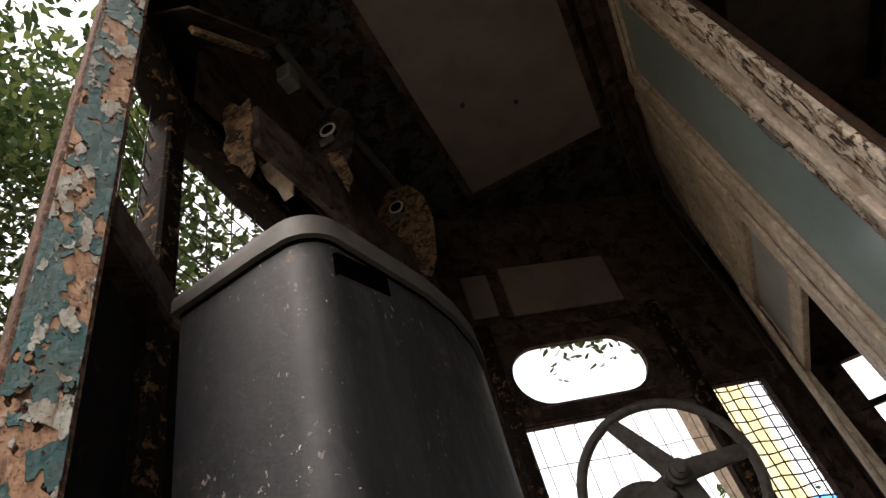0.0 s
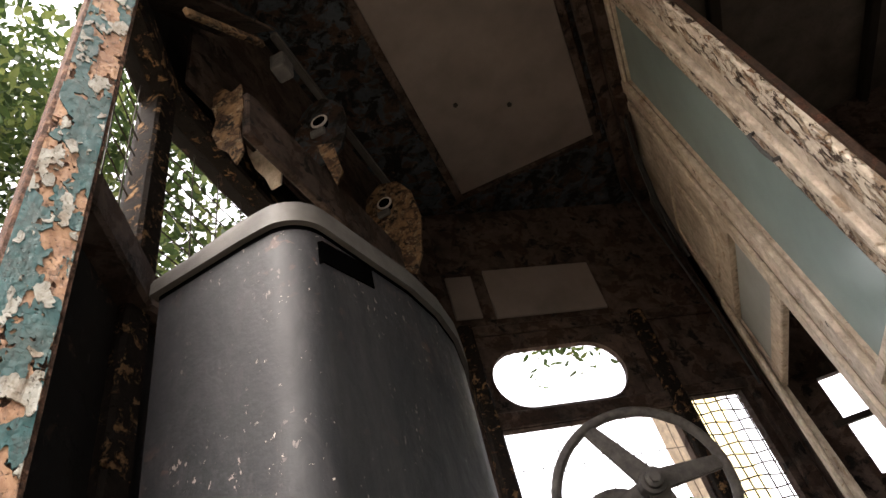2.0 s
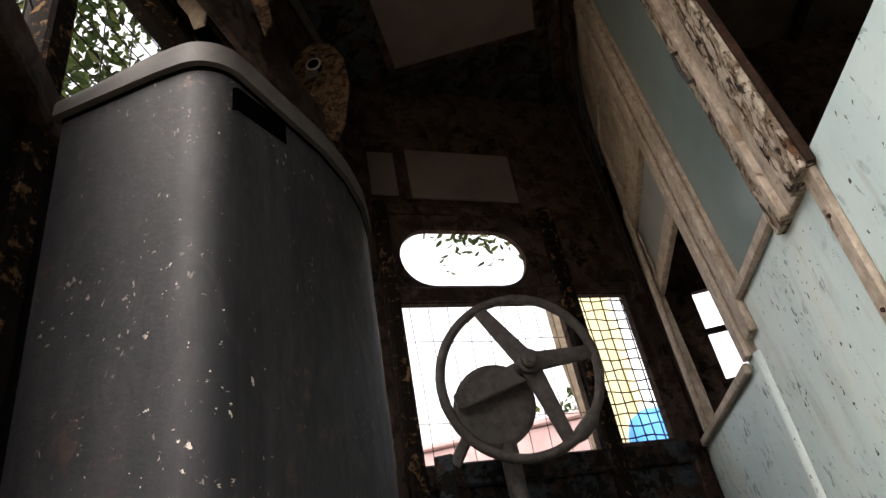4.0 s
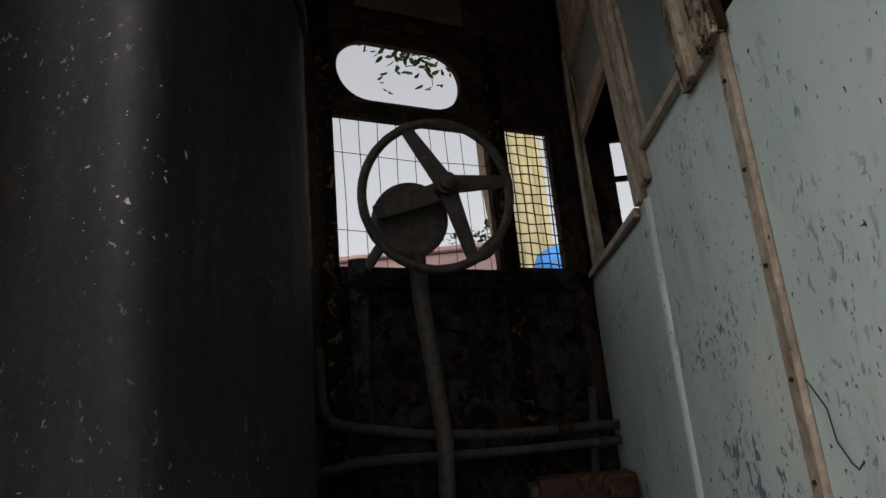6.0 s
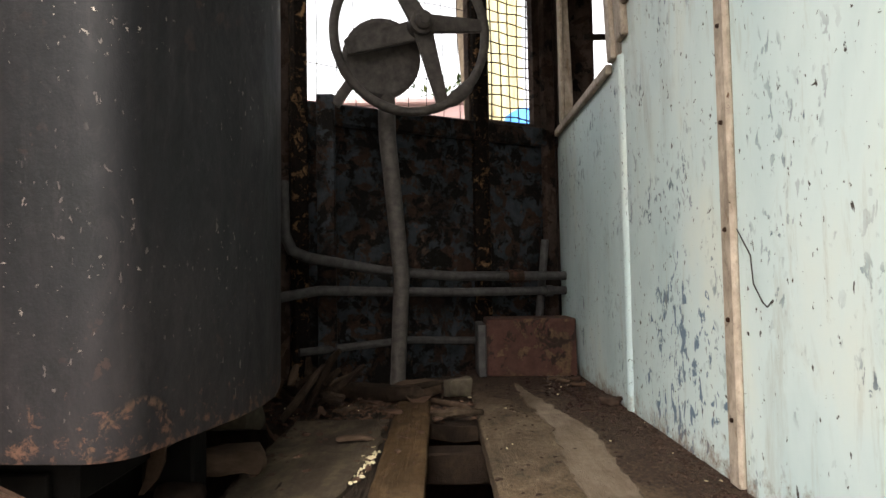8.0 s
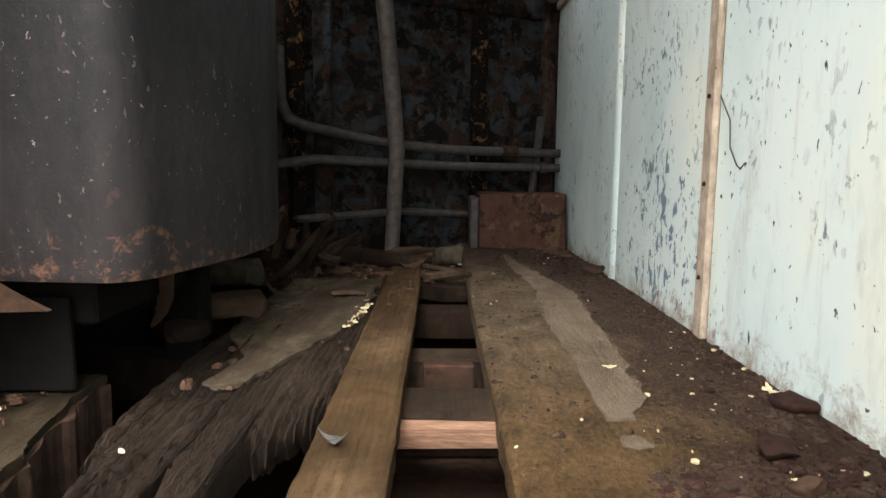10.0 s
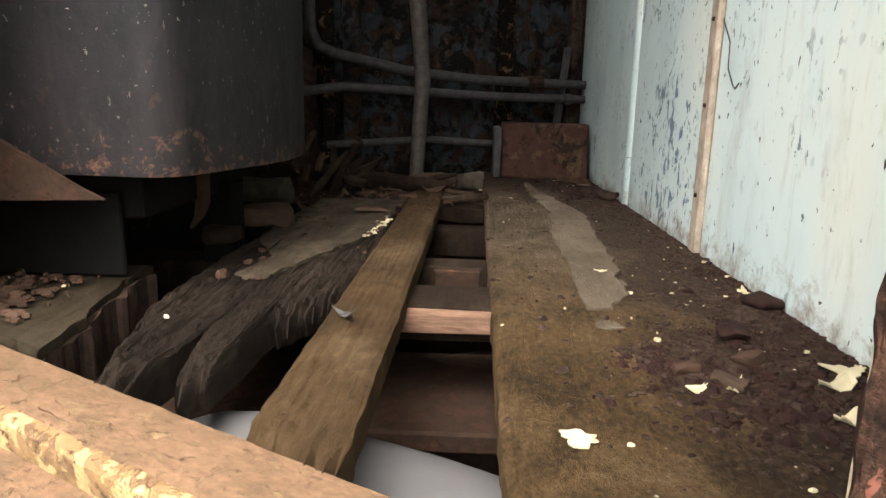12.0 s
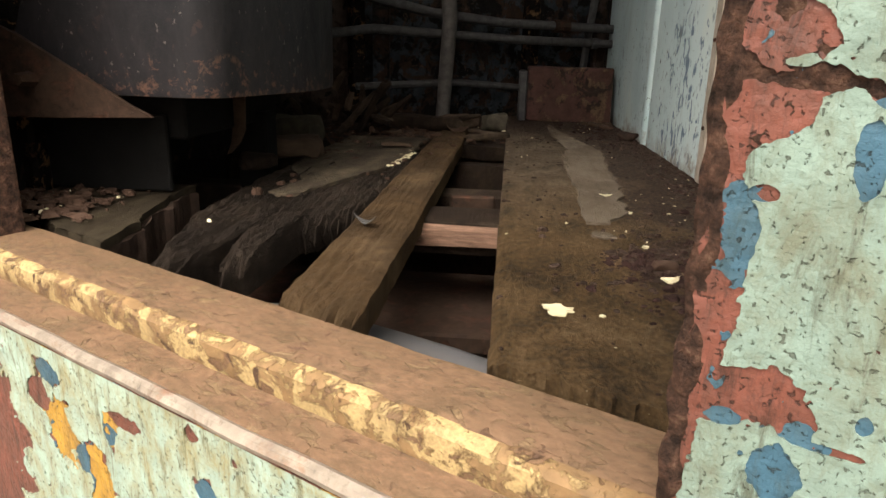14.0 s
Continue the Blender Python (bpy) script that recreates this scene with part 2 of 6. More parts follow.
def wood(name, dark, mid, light, grime, amount=0.6, worn=0.58, mud=0.8):
    m, n, l, b = node_mat(name, 0.08)
    grain = tex(n, l, 7.0, 8.0, 0.7, (9.0, 0.5, 3.0), 0.6, 0.0, True)
    fine = tex(n, l, 30.0, 6.0, 0.7, (7.0, 0.4, 3.0), 0.2, 2.0, True)
    blot = tex(n, l, 13.0, 10.0, 0.78, (1.2, 0.8, 1), 0.6, 27.0, True)
    col = ramp(n, l, math2(n, l, "ADD", math2(n, l, "MULTIPLY", blot, 0.62), math2(n, l, "ADD", math2(n, l, "MULTIPLY", grain, 0.22), math2(n, l, "MULTIPLY", fine, 0.16))), [(0.25, dark), (0.5, mid), (0.8, light)])
    pale = step(n, l, tex(n, l, 4.0, 7.0, 0.65, (1.4, 0.6, 1), 0.3, 8.0, True), worn, worn + 0.14)
    col = mixc(n, l, math2(n, l, "MULTIPLY", pale, 0.55), col, tuple(min(1, v * 1.25 + 0.01) for v in light))
    d = step(n, l, tex(n, l, 6.0, 9.0, 0.75, (1.2, 0.8, 1), 0.5, 14.0, True), 0.45, 0.66)
    col = mixc(n, l, math2(n, l, "MULTIPLY", d, amount), col, grime)
    d2 = step(n, l, tex(n, l, 15.0, 10.0, 0.8, (1.0, 0.8, 1), 0.8, 19.0, True), 0.42, 0.72)
    col = mixc(n, l, math2(n, l, "MULTIPLY", d2, mud), col, tuple(0.5 * (g + c) for g, c in zip(grime, mid)))
    specks = step(n, l, tex(n, l, 90.0, 3.0, 0.6, None, 0.0, 4.0, True), 0.66, 0.70)
    col = mixc(n, l, math2(n, l, "MULTIPLY", specks, 0.6), col, grime)
    l.new(col, b.inputs["Base Color"])
    b.inputs["Roughness"].default_value = 0.85
    h = math2(n, l, "ADD", math2(n, l, "MULTIPLY", grain, 1.0), math2(n, l, "ADD", math2(n, l, "MULTIPLY", fine, 0.5), math2(n, l, "MULTIPLY", tex(n, l, 70.0, 8.0, 0.75, None, 0.0, 1.0, True), 1.6)))
    bump(n, l, b, h, 1.0, 0.005)
    return m


def coat(name, col, stain, amount):
    """One old coat of paint: mottled, with runs of dirt and fine pits."""
    m, n, l, b = node_mat(name, 0.25)
    c = ramp(n, l, tex(n, l, 34.0, 7.0, 0.65), [(0.3, tuple(v * 0.78 for v in col)), (0.7, tuple(min(1, v * 1.18) for v in col))])
    blot = step(n, l, tex(n, l, 32.0, 10.0, 0.75, (1, 1, 0.6), 0.5, 5.0), 0.44, 0.62)
    c = mixc(n, l, math2(n, l, "MULTIPLY", blot, amount), c, stain)
    run = step(n, l, tex(n, l, 60.0, 8.0, 0.75, (1.6, 1.6, 0.3), 0.5, 9.0), 0.52, 0.64)
    c = mixc(n, l, math2(n, l, "MULTIPLY", run, amount), c, tuple(v * 0.45 for v in stain))
    pits = step(n, l, tex(n, l, 300.0, 3.0, 0.6, None, 0.3, 2.0), 0.61, 0.66)
    c = mixc(n, l, math2(n, l, "MULTIPLY", pits, 0.7), c, tuple(v * 0.3 for v in stain))
    l.new(c, b.inputs["Base Color"])
    b.inputs["Roughness"].default_value = 0.55
    h = math2(n, l, "ADD", tex(n, l, 150.0, 5.0, 0.6), math2(n, l, "SUBTRACT", math2(n, l, "MULTIPLY", tex(n, l, 30.0, 3.0), 2.0), pits))
    bump(n, l, b, h, 0.9, 0.0016)
    return m


def crust():
    """Layered lumps of brown rust."""
    m, n, l, b = node_mat("lumpy_rust", 0.1)
    a = tex(n, l, 95.0, 10.0, 0.72, None, 0.1)
    c = ramp(n, l, a, [(0.34, (0.014, 0.009, 0.007)), (0.46, (0.045, 0.026, 0.019)), (0.56, (0.088, 0.046, 0.031)), (0.68, (0.17, 0.10, 0.068))])
    l.new(c, b.inputs["Base Color"])
    b.inputs["Roughness"].default_value = 0.9
    bump(n, l, b, math2(n, l, "ADD", a, math2(n, l, "MULTIPLY", tex(n, l, 260.0, 4.0, 0.6), 0.4)), 1.0, 0.012)
    return m


def mud_floor():
    """Old floor boards under trodden olive-brown mud, redder and wetter towards the partition."""
    m, n, l, b = node_mat("muddy_floor", 0.12)
    blot = tex(n, l, 11.0, 10.0, 0.72, (1.3, 0.8, 1), 0.5)
    fine = tex(n, l, 130.0, 9.0, 0.75, (1.2, 0.8, 1), 0.1, 4.0)
    f = math2(n, l, "ADD", math2(n, l, "MULTIPLY", blot, 0.55), math2(n, l, "MULTIPLY", fine, 0.45))
    c = ramp(n, l, f, [(0.38, (0.018, 0.012, 0.006)), (0.46, (0.062, 0.037, 0.016)), (0.54, (0.113, 0.069, 0.031)), (0.66, (0.20, 0.138, 0.078))])
    co = n.new("ShaderNodeTexCoord")
    sp = n.new("ShaderNodeSeparateXYZ")
    l.new(co.outputs["Object"], sp.inputs[0])
    far = step(n, l, sp.outputs["Y"], 0.55, 1.1)
    grey = ramp(n, l, f, [(0.38, (0.032, 0.024, 0.017)), (0.5, (0.11, 0.086, 0.062)), (0.66, (0.23, 0.19, 0.145))])
    c = mixc(n, l, math2(n, l, "MULTIPLY", far, 0.65), c, grey)
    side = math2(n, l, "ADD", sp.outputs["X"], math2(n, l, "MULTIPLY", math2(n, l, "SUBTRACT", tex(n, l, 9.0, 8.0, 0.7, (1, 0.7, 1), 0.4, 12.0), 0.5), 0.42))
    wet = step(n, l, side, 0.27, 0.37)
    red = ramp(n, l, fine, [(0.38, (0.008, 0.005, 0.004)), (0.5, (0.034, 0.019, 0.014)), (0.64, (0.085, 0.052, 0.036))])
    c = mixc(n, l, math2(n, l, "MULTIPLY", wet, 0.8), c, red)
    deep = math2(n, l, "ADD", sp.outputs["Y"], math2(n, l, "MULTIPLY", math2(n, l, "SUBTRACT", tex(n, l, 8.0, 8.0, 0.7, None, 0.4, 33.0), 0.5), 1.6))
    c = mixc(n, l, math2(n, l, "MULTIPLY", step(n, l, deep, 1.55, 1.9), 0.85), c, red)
    scuff = step(n, l, tex(n, l, 7.0, 8.0, 0.7, (2.2, 0.9, 1), 0.6, 21.0), 0.60, 0.74)
    c = mixc(n, l, math2(n, l, "MULTIPLY", scuff, 0.4), c, (0.20, 0.165, 0.105))
    spot = step(n, l, tex(n, l, 200.0, 2.0, 0.5, None, 0.0, 7.0), 0.735, 0.75)
    c = mixc(n, l, math2(n, l, "MULTIPLY", spot, 0.8), c, (0.34, 0.29, 0.20))
    l.new(c, b.inputs["Base Color"])
    b.inputs["Roughness"].default_value = 0.72
    h = math2(n, l, "ADD", math2(n, l, "MULTIPLY", fine, 1.2), math2(n, l, "ADD", blot, math2(n, l, "MULTIPLY", tex(n, l, 300.0, 5.0, 0.7), 0.8)))
    bump(n, l, b, h, 1.0, 0.009)
    return m


M_BLUE = blue_paint()
M_MINT = coat("mint_coat", (0.155, 0.215, 0.18), (0.10, 0.10, 0.062), 0.75)
M_BLUECOAT = coat("blue_coat", (0.030, 0.078, 0.112), (0.05, 0.07, 0.065), 0.5)
M_REDCOAT = coat("red_primer_coat", (0.135, 0.045, 0.030), (0.055, 0.028, 0.020), 0.75)
M_YELLOWCOAT = coat("yellow_coat", (0.33, 0.185, 0.03), (0.17, 0.09, 0.03), 0.6)
M_MINTPALE = coat("pale_mint_coat", (0.255, 0.335, 0.275), (0.20, 0.165, 0.07), 0.8)
M_CRUST = crust()
M_PEACH = coat("peach_coat", (0.215, 0.125, 0.074), (0.095, 0.045, 0.026), 0.85)
M_TEAL = coat("teal_coat", (0.015, 0.050, 0.052), (0.035, 0.04, 0.035), 0.6)
M_POSTGREY = coat("scaling_grey_coat", (0.20, 0.20, 0.18), (0.10, 0.07, 0.045), 0.8)
M_SPLIT = plain("split_pink_wood", (0.15, 0.088, 0.06), 0.9, 0.0, 0.5, 60.0, 1.0, (0.5, 2, 3))
M_REVEAL = coat("cream_reveal_coat", (0.42, 0.38, 0.28), (0.24, 0.15, 0.09), 0.5)
M_OFFCUT = plain("weathered_brown_wood", (0.052, 0.034, 0.023), 0.85, 0.0, 0.5, 24.0, 0.8, (1, 3, 2))
M_STONE = plain("pale_rubble", (0.062, 0.052, 0.038), 0.9, 0.0, 0.45, 40.0, 0.9)
M_COVER = wood("pale_floor_covering", (0.018, 0.013, 0.010), (0.062, 0.048, 0.034), (0.15, 0.122, 0.078), (0.014, 0.010, 0.008), 0.8, 0.5, 0.8)
M_PLANK = wood("worn_narrow_plank", (0.015, 0.010, 0.005), (0.068, 0.041, 0.020), (0.142, 0.096, 0.054), (0.014, 0.009, 0.005), 0.75, 0.52, 0.8)
M_ROTTEN = wood("crumbling_black_wood", (0.004, 0.003, 0.0024), (0.021, 0.015, 0.011), (0.066, 0.048, 0.034), (0.004, 0.003, 0.0025), 0.6, 0.55, 0.6)
M_LEDGE = wood("mossy_earth", (0.012, 0.009, 0.006), (0.034, 0.025, 0.016), (0.075, 0.060, 0.034), (0.008, 0.006, 0.005), 0.6, 0.5, 0.8)
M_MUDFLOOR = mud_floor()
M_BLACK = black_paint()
M_CREAM = peeling("cream_paint_worn", (0.43, 0.36, 0.29), [(0.60, (0.28, 0.21, 0.15)), (0.655, (0.11, 0.06, 0.035)), (0.66, (0.04, 0.025, 0.018))], 22.0, rough=0.6, edge=0.03, dirt=0.7, strength=1.2, stretch=(1.2, 1.2, 0.7), dirtcol=(0.13, 0.095, 0.065))
M_CRACKED = peeling("cream_paint_cracked", (0.47, 0.40, 0.32), [(0.535, (0.27, 0.20, 0.14)), (0.57, (0.15, 0.075, 0.038)), (0.565, (0.04, 0.025, 0.018))], 38.0, rough=0.6, edge=0.02, dirt=0.6, strength=2.2, stretch=(1.3, 1.2, 0.55), dirtcol=(0.13, 0.09, 0.06), lip=0.8)
M_DARKWALL = peeling("grimy_blue_wall", (0.034, 0.042, 0.049), [(0.48, (0.034, 0.019, 0.013)), (0.50, (0.006, 0.005, 0.004)), (0.61, (0.07, 0.046, 0.033))], 15.0, rough=0.8, edge=0.05, dirt=0.9, strength=1.4, dirtcol=(0.004, 0.004, 0.004))
M_RUSTWALL = peeling("rusted_brown_wall", (0.06, 0.042, 0.034), [(0.49, (0.030, 0.017, 0.012)), (0.57, (0.007, 0.005, 0.004))], 13.0, rough=0.8, edge=0.05, dirt=0.85, strength=1.4, dirtcol=(0.004, 0.004, 0.004))
M_BEAM = peeling("charred_beam_paint", (0.010, 0.008, 0.007), [(0.56, (0.15, 0.088, 0.045)), (0.59, (0.05, 0.027, 0.016)), (0.60, (0.006, 0.005, 0.004))], 34.0, rough=0.75, edge=0.05, dirt=0.6, strength=1.6, dirtcol=(0.006, 0.005, 0.004))
for matte in (M_BEAM,):
    matte.node_tree.nodes["Principled BSDF"].inputs["Specular IOR Level"].default_value = 0.02
# near-black base colour carries the deep shade beneath the cabinet
M_DARKIRON = plain("near_black_iron", (0.006, 0.0055, 0.005), 0.9, 0.0, 0.4, 30.0, 0.5)
# darker copy of the rusted wall paint; the front's shade is in its colour
M_SHADEDFRONT = peeling("shaded_front_wall", (0.007, 0.0055, 0.005), [(0.60, (0.045, 0.026, 0.017)), (0.60, (0.007, 0.005, 0.004))], 16.0, rough=0.85, edge=0.05, dirt=0.8, strength=1.4, dirtcol=(0.004, 0.004, 0.004))
M_OCHRE = peeling("ochre_torn_sheet", (0.15, 0.09, 0.048), [(0.50, (0.05, 0.028, 0.017)), (0.55, (0.20, 0.15, 0.10)), (0.56, (0.010, 0.007, 0.006))], 34.0, rough=0.8, edge=0.04, dirt=0.7, strength=1.6, dirtcol=(0.012, 0.009, 0.007))
M_OUTER = wear_edge("flaking_teal_paint", (0.20, 0.275, 0.23), [(0.565, (0.16, 0.05, 0.032)), (0.61, (0.036, 0.085, 0.11)), (0.655, (0.055, 0.030, 0.022))], 11.0, 0.15, 0.262, 0.12, rough=0.6, edge=0.012, dirt=0.5, strength=1.4, dirtcol=(0.10, 0.08, 0.05), lip=0.25)
M_SILL = peeling("rusted_sill_paint", (0.17, 0.102, 0.062), [(0.55, (0.205, 0.135, 0.077)), (0.60, (0.125, 0.070, 0.047)), (0.63, (0.14, 0.115, 0.07)), (0.665, (0.045, 0.03, 0.02))], 70.0, rough=0.5, edge=0.08, dirt=0.6, strength=1.4, stretch=(0.6, 1, 1), dirtcol=(0.06, 0.046, 0.026), lip=0.3)
M_SILLEDGE = peeling("ochre_sill_edge", (0.22, 0.135, 0.065), [(0.47, (0.37, 0.265, 0.125)), (0.56, (0.15, 0.088, 0.05)), (0.60, (0.08, 0.045, 0.03))], 36.0, rough=0.55, edge=0.045, dirt=0.4, strength=1.3, dirtcol=(0.11, 0.07, 0.04), lip=0.3)
M_BEAD = peeling("worn_white_bead", (0.27, 0.225, 0.18), [(0.52, (0.19, 0.11, 0.07)), (0.62, (0.10, 0.06, 0.04))], 16.0, rough=0.5, edge=0.1, dirt=0.4, strength=0.8)
M_LID = plain("grey_cast_lid", (0.036, 0.033, 0.030), 0.55, 0.0, 0.45, 16.0, 0.5)
M_RUST = peeling("brown_rust", (0.036, 0.021, 0.014), [(0.52, (0.062, 0.027, 0.017)), (0.60, (0.015, 0.010, 0.008))], 30.0, rough=0.85, edge=0.12, dirt=0.5, strength=1.6, dirtcol=(0.008, 0.006, 0.005))
# unreflecting black, used where shade is coloured in instead of cut open
M_SHADEBLACK = plain("shade_black", (0.0008, 0.0008, 0.0008), 1.0)
M_SHADEBLACK.node_tree.nodes["Principled BSDF"].inputs["Specular IOR Level"].default_value = 0.0
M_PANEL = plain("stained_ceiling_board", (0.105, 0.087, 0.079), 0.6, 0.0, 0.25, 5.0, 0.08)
M_GREYPANEL = plain("dull_grey_panel", (0.22, 0.225, 0.215), 0.6, 0.0, 0.2, 6.0, 0.1)
M_GLASS = plain("dull_teal_pane", (0.16, 0.205, 0.195), 0.2, 0.0, 0.12, 5.0, 0.02)
M_WOODDARK = wood("rotten_dark_wood", (0.008, 0.0055, 0.004), (0.027, 0.018, 0.013), (0.080, 0.057, 0.036), (0.006, 0.004, 0.0035), 0.7, 0.5)
M_SOIL = plain("dirt", (0.035, 0.022, 0.016), 0.95, 0.0, 0.6, 60.0, 1.0)
M_PATCH = wood("grey_floor_patch", (0.06, 0.045, 0.03), (0.14, 0.11, 0.08), (0.22, 0.18, 0.14), (0.035, 0.024, 0.015), 0.6, 0.5, 0.5)
M_PIPE = plain("grey_painted_pipe", (0.050, 0.048, 0.047), 0.6, 0.0, 0.5, 36.0, 0.8)
M_WHEEL = plain("weathered_grey_iron", (0.064, 0.057, 0.052), 0.6, 0.1, 0.5, 40.0, 0.8)
M_MESH = plain("dark_wire", (0.02, 0.016, 0.013), 0.7, 0.3, 0.3, 60.0, 0.3)
M_BLOCK = peeling("red_brown_box", (0.066, 0.030, 0.024), [(0.52, (0.095, 0.06, 0.034)), (0.56, (0.022, 0.013, 0.011))], 14.0, rough=0.75, edge=0.04, dirt=0.5, strength=0.9)
M_GREY = plain("grey_smooth_shell", (0.098, 0.096, 0.099), 0.55, 0.0, 0.15, 6.0, 0.1)
M_YELLOW = plain("yellow_plaster", (0.62, 0.56, 0.34), 0.8, 0.0, 0.12, 3.0, 0.2)
M_BARK = plain("bark", (0.10, 0.08, 0.06), 0.9, 0.0, 0.4, 12.0, 1.0)
M_GROUND = plain("ground_earth", (0.22, 0.19, 0.15), 0.95, 0.0, 0.3, 1.5, 0.5)
M_CHIP = plain("paint_chip", (0.50, 0.44, 0.29), 0.6, 0.0, 0.2, 30.0, 0.3)
M_DRYLEAF = plain("dry_leaf", (0.055, 0.032, 0.022), 0.85, 0.0, 0.5, 20.0, 0.5)
M_LITTER = plain("reddish_leaf_litter", (0.022, 0.010, 0.008), 0.8, 0.0, 0.6, 60.0, 0.9)
M_CABLE = plain("black_cable", (0.02, 0.02, 0.02), 0.6)
M_CEIL = peeling("saloon_ceiling_board", (0.10, 0.085, 0.075), [(0.60, (0.05, 0.038, 0.03))], 3.0, rough=0.7, edge=0.2, dirt=0.5, strength=0.2)
M_PINK = plain("pink_plaster", (0.35, 0.24, 0.24), 0.85, 0.0, 0.2, 3.0, 0.3)
M_BLUETARP = plain("blue_sheet", (0.05, 0.2, 0.5), 0.5, 0.0, 0.2, 5.0, 0.2)


def leaf_mat():
    m, n, l, b = node_mat("green_leaf")
    g = n.new("ShaderNodeNewGeometry")
    c = ramp(n, l, g.outputs["Random Per Island"], [(0.0, (0.014, 0.026, 0.010)), (0.6, (0.035, 0.058, 0.018)), (1.0, (0.10, 0.12, 0.04))])
    l.new(c, b.inputs["Base Color"])
    b.inputs["Roughness"].default_value = 0.5
    t = n.new("ShaderNodeBsdfTranslucent")
    l.new(c, t.inputs["Color"])
    mx = n.new("ShaderNodeMixShader")
    mx.inputs[0].default_value = 0.35
    l.new(b.outputs[0], mx.inputs[1])
    l.new(t.outputs[0], mx.inputs[2])
    l.new(mx.outputs[0], n["Material Output"].inputs["Surface"])
    return m


M_LEAF = leaf_mat()

# ---- mesh helpers ----
def finish(ob, bm, material, smooth=False):
    bmesh.ops.recalc_face_normals(bm, faces=bm.faces)
    me = bpy.data.meshes.new(ob if isinstance(ob, str) else "mesh")
    bm.to_mesh(me)
    bm.free()
    if smooth:
        for p in me.polygons:
            p.use_smooth = True
        me.set_sharp_from_angle(angle=radians(38))
    if material:
        me.materials.append(material)
    return me


def part(name, bm, material, parent=None, label="", smooth=False, m=None):
    ob = new(name, finish(name, bm, material, smooth))
    if m is not None:
        ob.matrix_world = m
    if parent is not None:
        ob.parent = parent
    if label:
        ob["label"] = label
    return ob


def thing(name, label, category, group="", kind="", at=(0, 0, 0)):
    e = new(name)
    e.location = at
    bpy.context.view_layer.update()
    return tagged(e, label, category, group, kind)


def box(x0, y0, z0, x1, y1, z1, bev=0.0, bm=None, seg=1):
    b = bmesh.new()
    bmesh.ops.create_cube(b, size=1.0, matrix=Matrix.Translation(((x0 + x1) / 2, (y0 + y1) / 2, (z0 + z1) / 2)) @ Matrix.Diagonal((x1 - x0, y1 - y0, z1 - z0, 1)))
    if bev > 0:
        bmesh.ops.bevel(b, geom=b.edges[:], offset=bev, segments=seg, affect="EDGES", profile=0.6)
    if bm is None:
        return b
    join(bm, b)
    return bm


def join(a, b, m=None):
    me = bpy.data.meshes.new("tmp")
    b.to_mesh(me)
    b.free()
    if m is not None:
        me.transform(m)
    a.from_mesh(me)
    bpy.data.meshes.remove(me)
    return a


def bar(p, q, w, h, bev=0.0, up=(0, 0, 1)):
    """A straight bar from p to q, w wide and h deep."""
    p, q = Vector(p), Vector(q)
    d = (q - p).normalized()
    s = d.cross(Vector(up))
    if s.length < 1e-3:
        s = d.cross(Vector((1, 0, 0)))
    s.normalize()
    u = s.cross(d)
    b = box(-w / 2, 0, -h / 2, w / 2, (q - p).length, h / 2, bev)
    m = Matrix((s, d, u)).transposed().to_4x4()
    bmesh.ops.transform(b, matrix=Matrix.Translation(p) @ m, verts=b.verts)
    return b


def tube(points, r, n=8, closed=False):
    """A tube of radius r swept along points."""
    b = bmesh.new()
    pts = [Vector(p) for p in points]
    rings = []
    k = len(pts)
    prev = None
    for i, p in enumerate(pts):
        if closed:
            d = pts[(i + 1) % k] - pts[i - 1]
        else:
            d = pts[min(i + 1, k - 1)] - pts[max(i - 1, 0)]
        d.normalize()
        s = prev - d * prev.dot(d) if prev is not None else d.orthogonal()
        if s.length < 1e-5:
            s = d.orthogonal()
        s.normalize()
        prev = s
        u = d.cross(s)
        rr = r[i] if isinstance(r, (list, tuple)) else r
        rings.append([b.verts.new(p + (s * math.cos(2 * math.pi * j / n) + u * math.sin(2 * math.pi * j / n)) * rr) for j in range(n)])
    for i in range(k if closed else k - 1):
        a, c = rings[i], rings[(i + 1) % k]
        for j in range(n):
            b.faces.new((a[j], a[(j + 1) % n], c[(j + 1) % n], c[j]))
    if not closed:
        b.faces.new(rings[0][::-1])
        b.faces.new(rings[-1])
    return b


def prism(outline, z0, z1, bev=0.0, seg=2):
    b = bmesh.new()
    lo = [b.verts.new((x, y, z0)) for x, y in outline]
    hi = [b.verts.new((x, y, z1)) for x, y in outline]
    b.faces.new(lo[::-1])
    top = b.faces.new(hi)
    k = len(outline)
    for i in range(k):
        b.faces.new((lo[i], lo[(i + 1) % k], hi[(i + 1) % k], hi[i]))
    if bev:
        bmesh.ops.bevel(b, geom=[e for e in top.edges], offset=bev, segments=seg, affect="EDGES", profile=0.5)
    return b


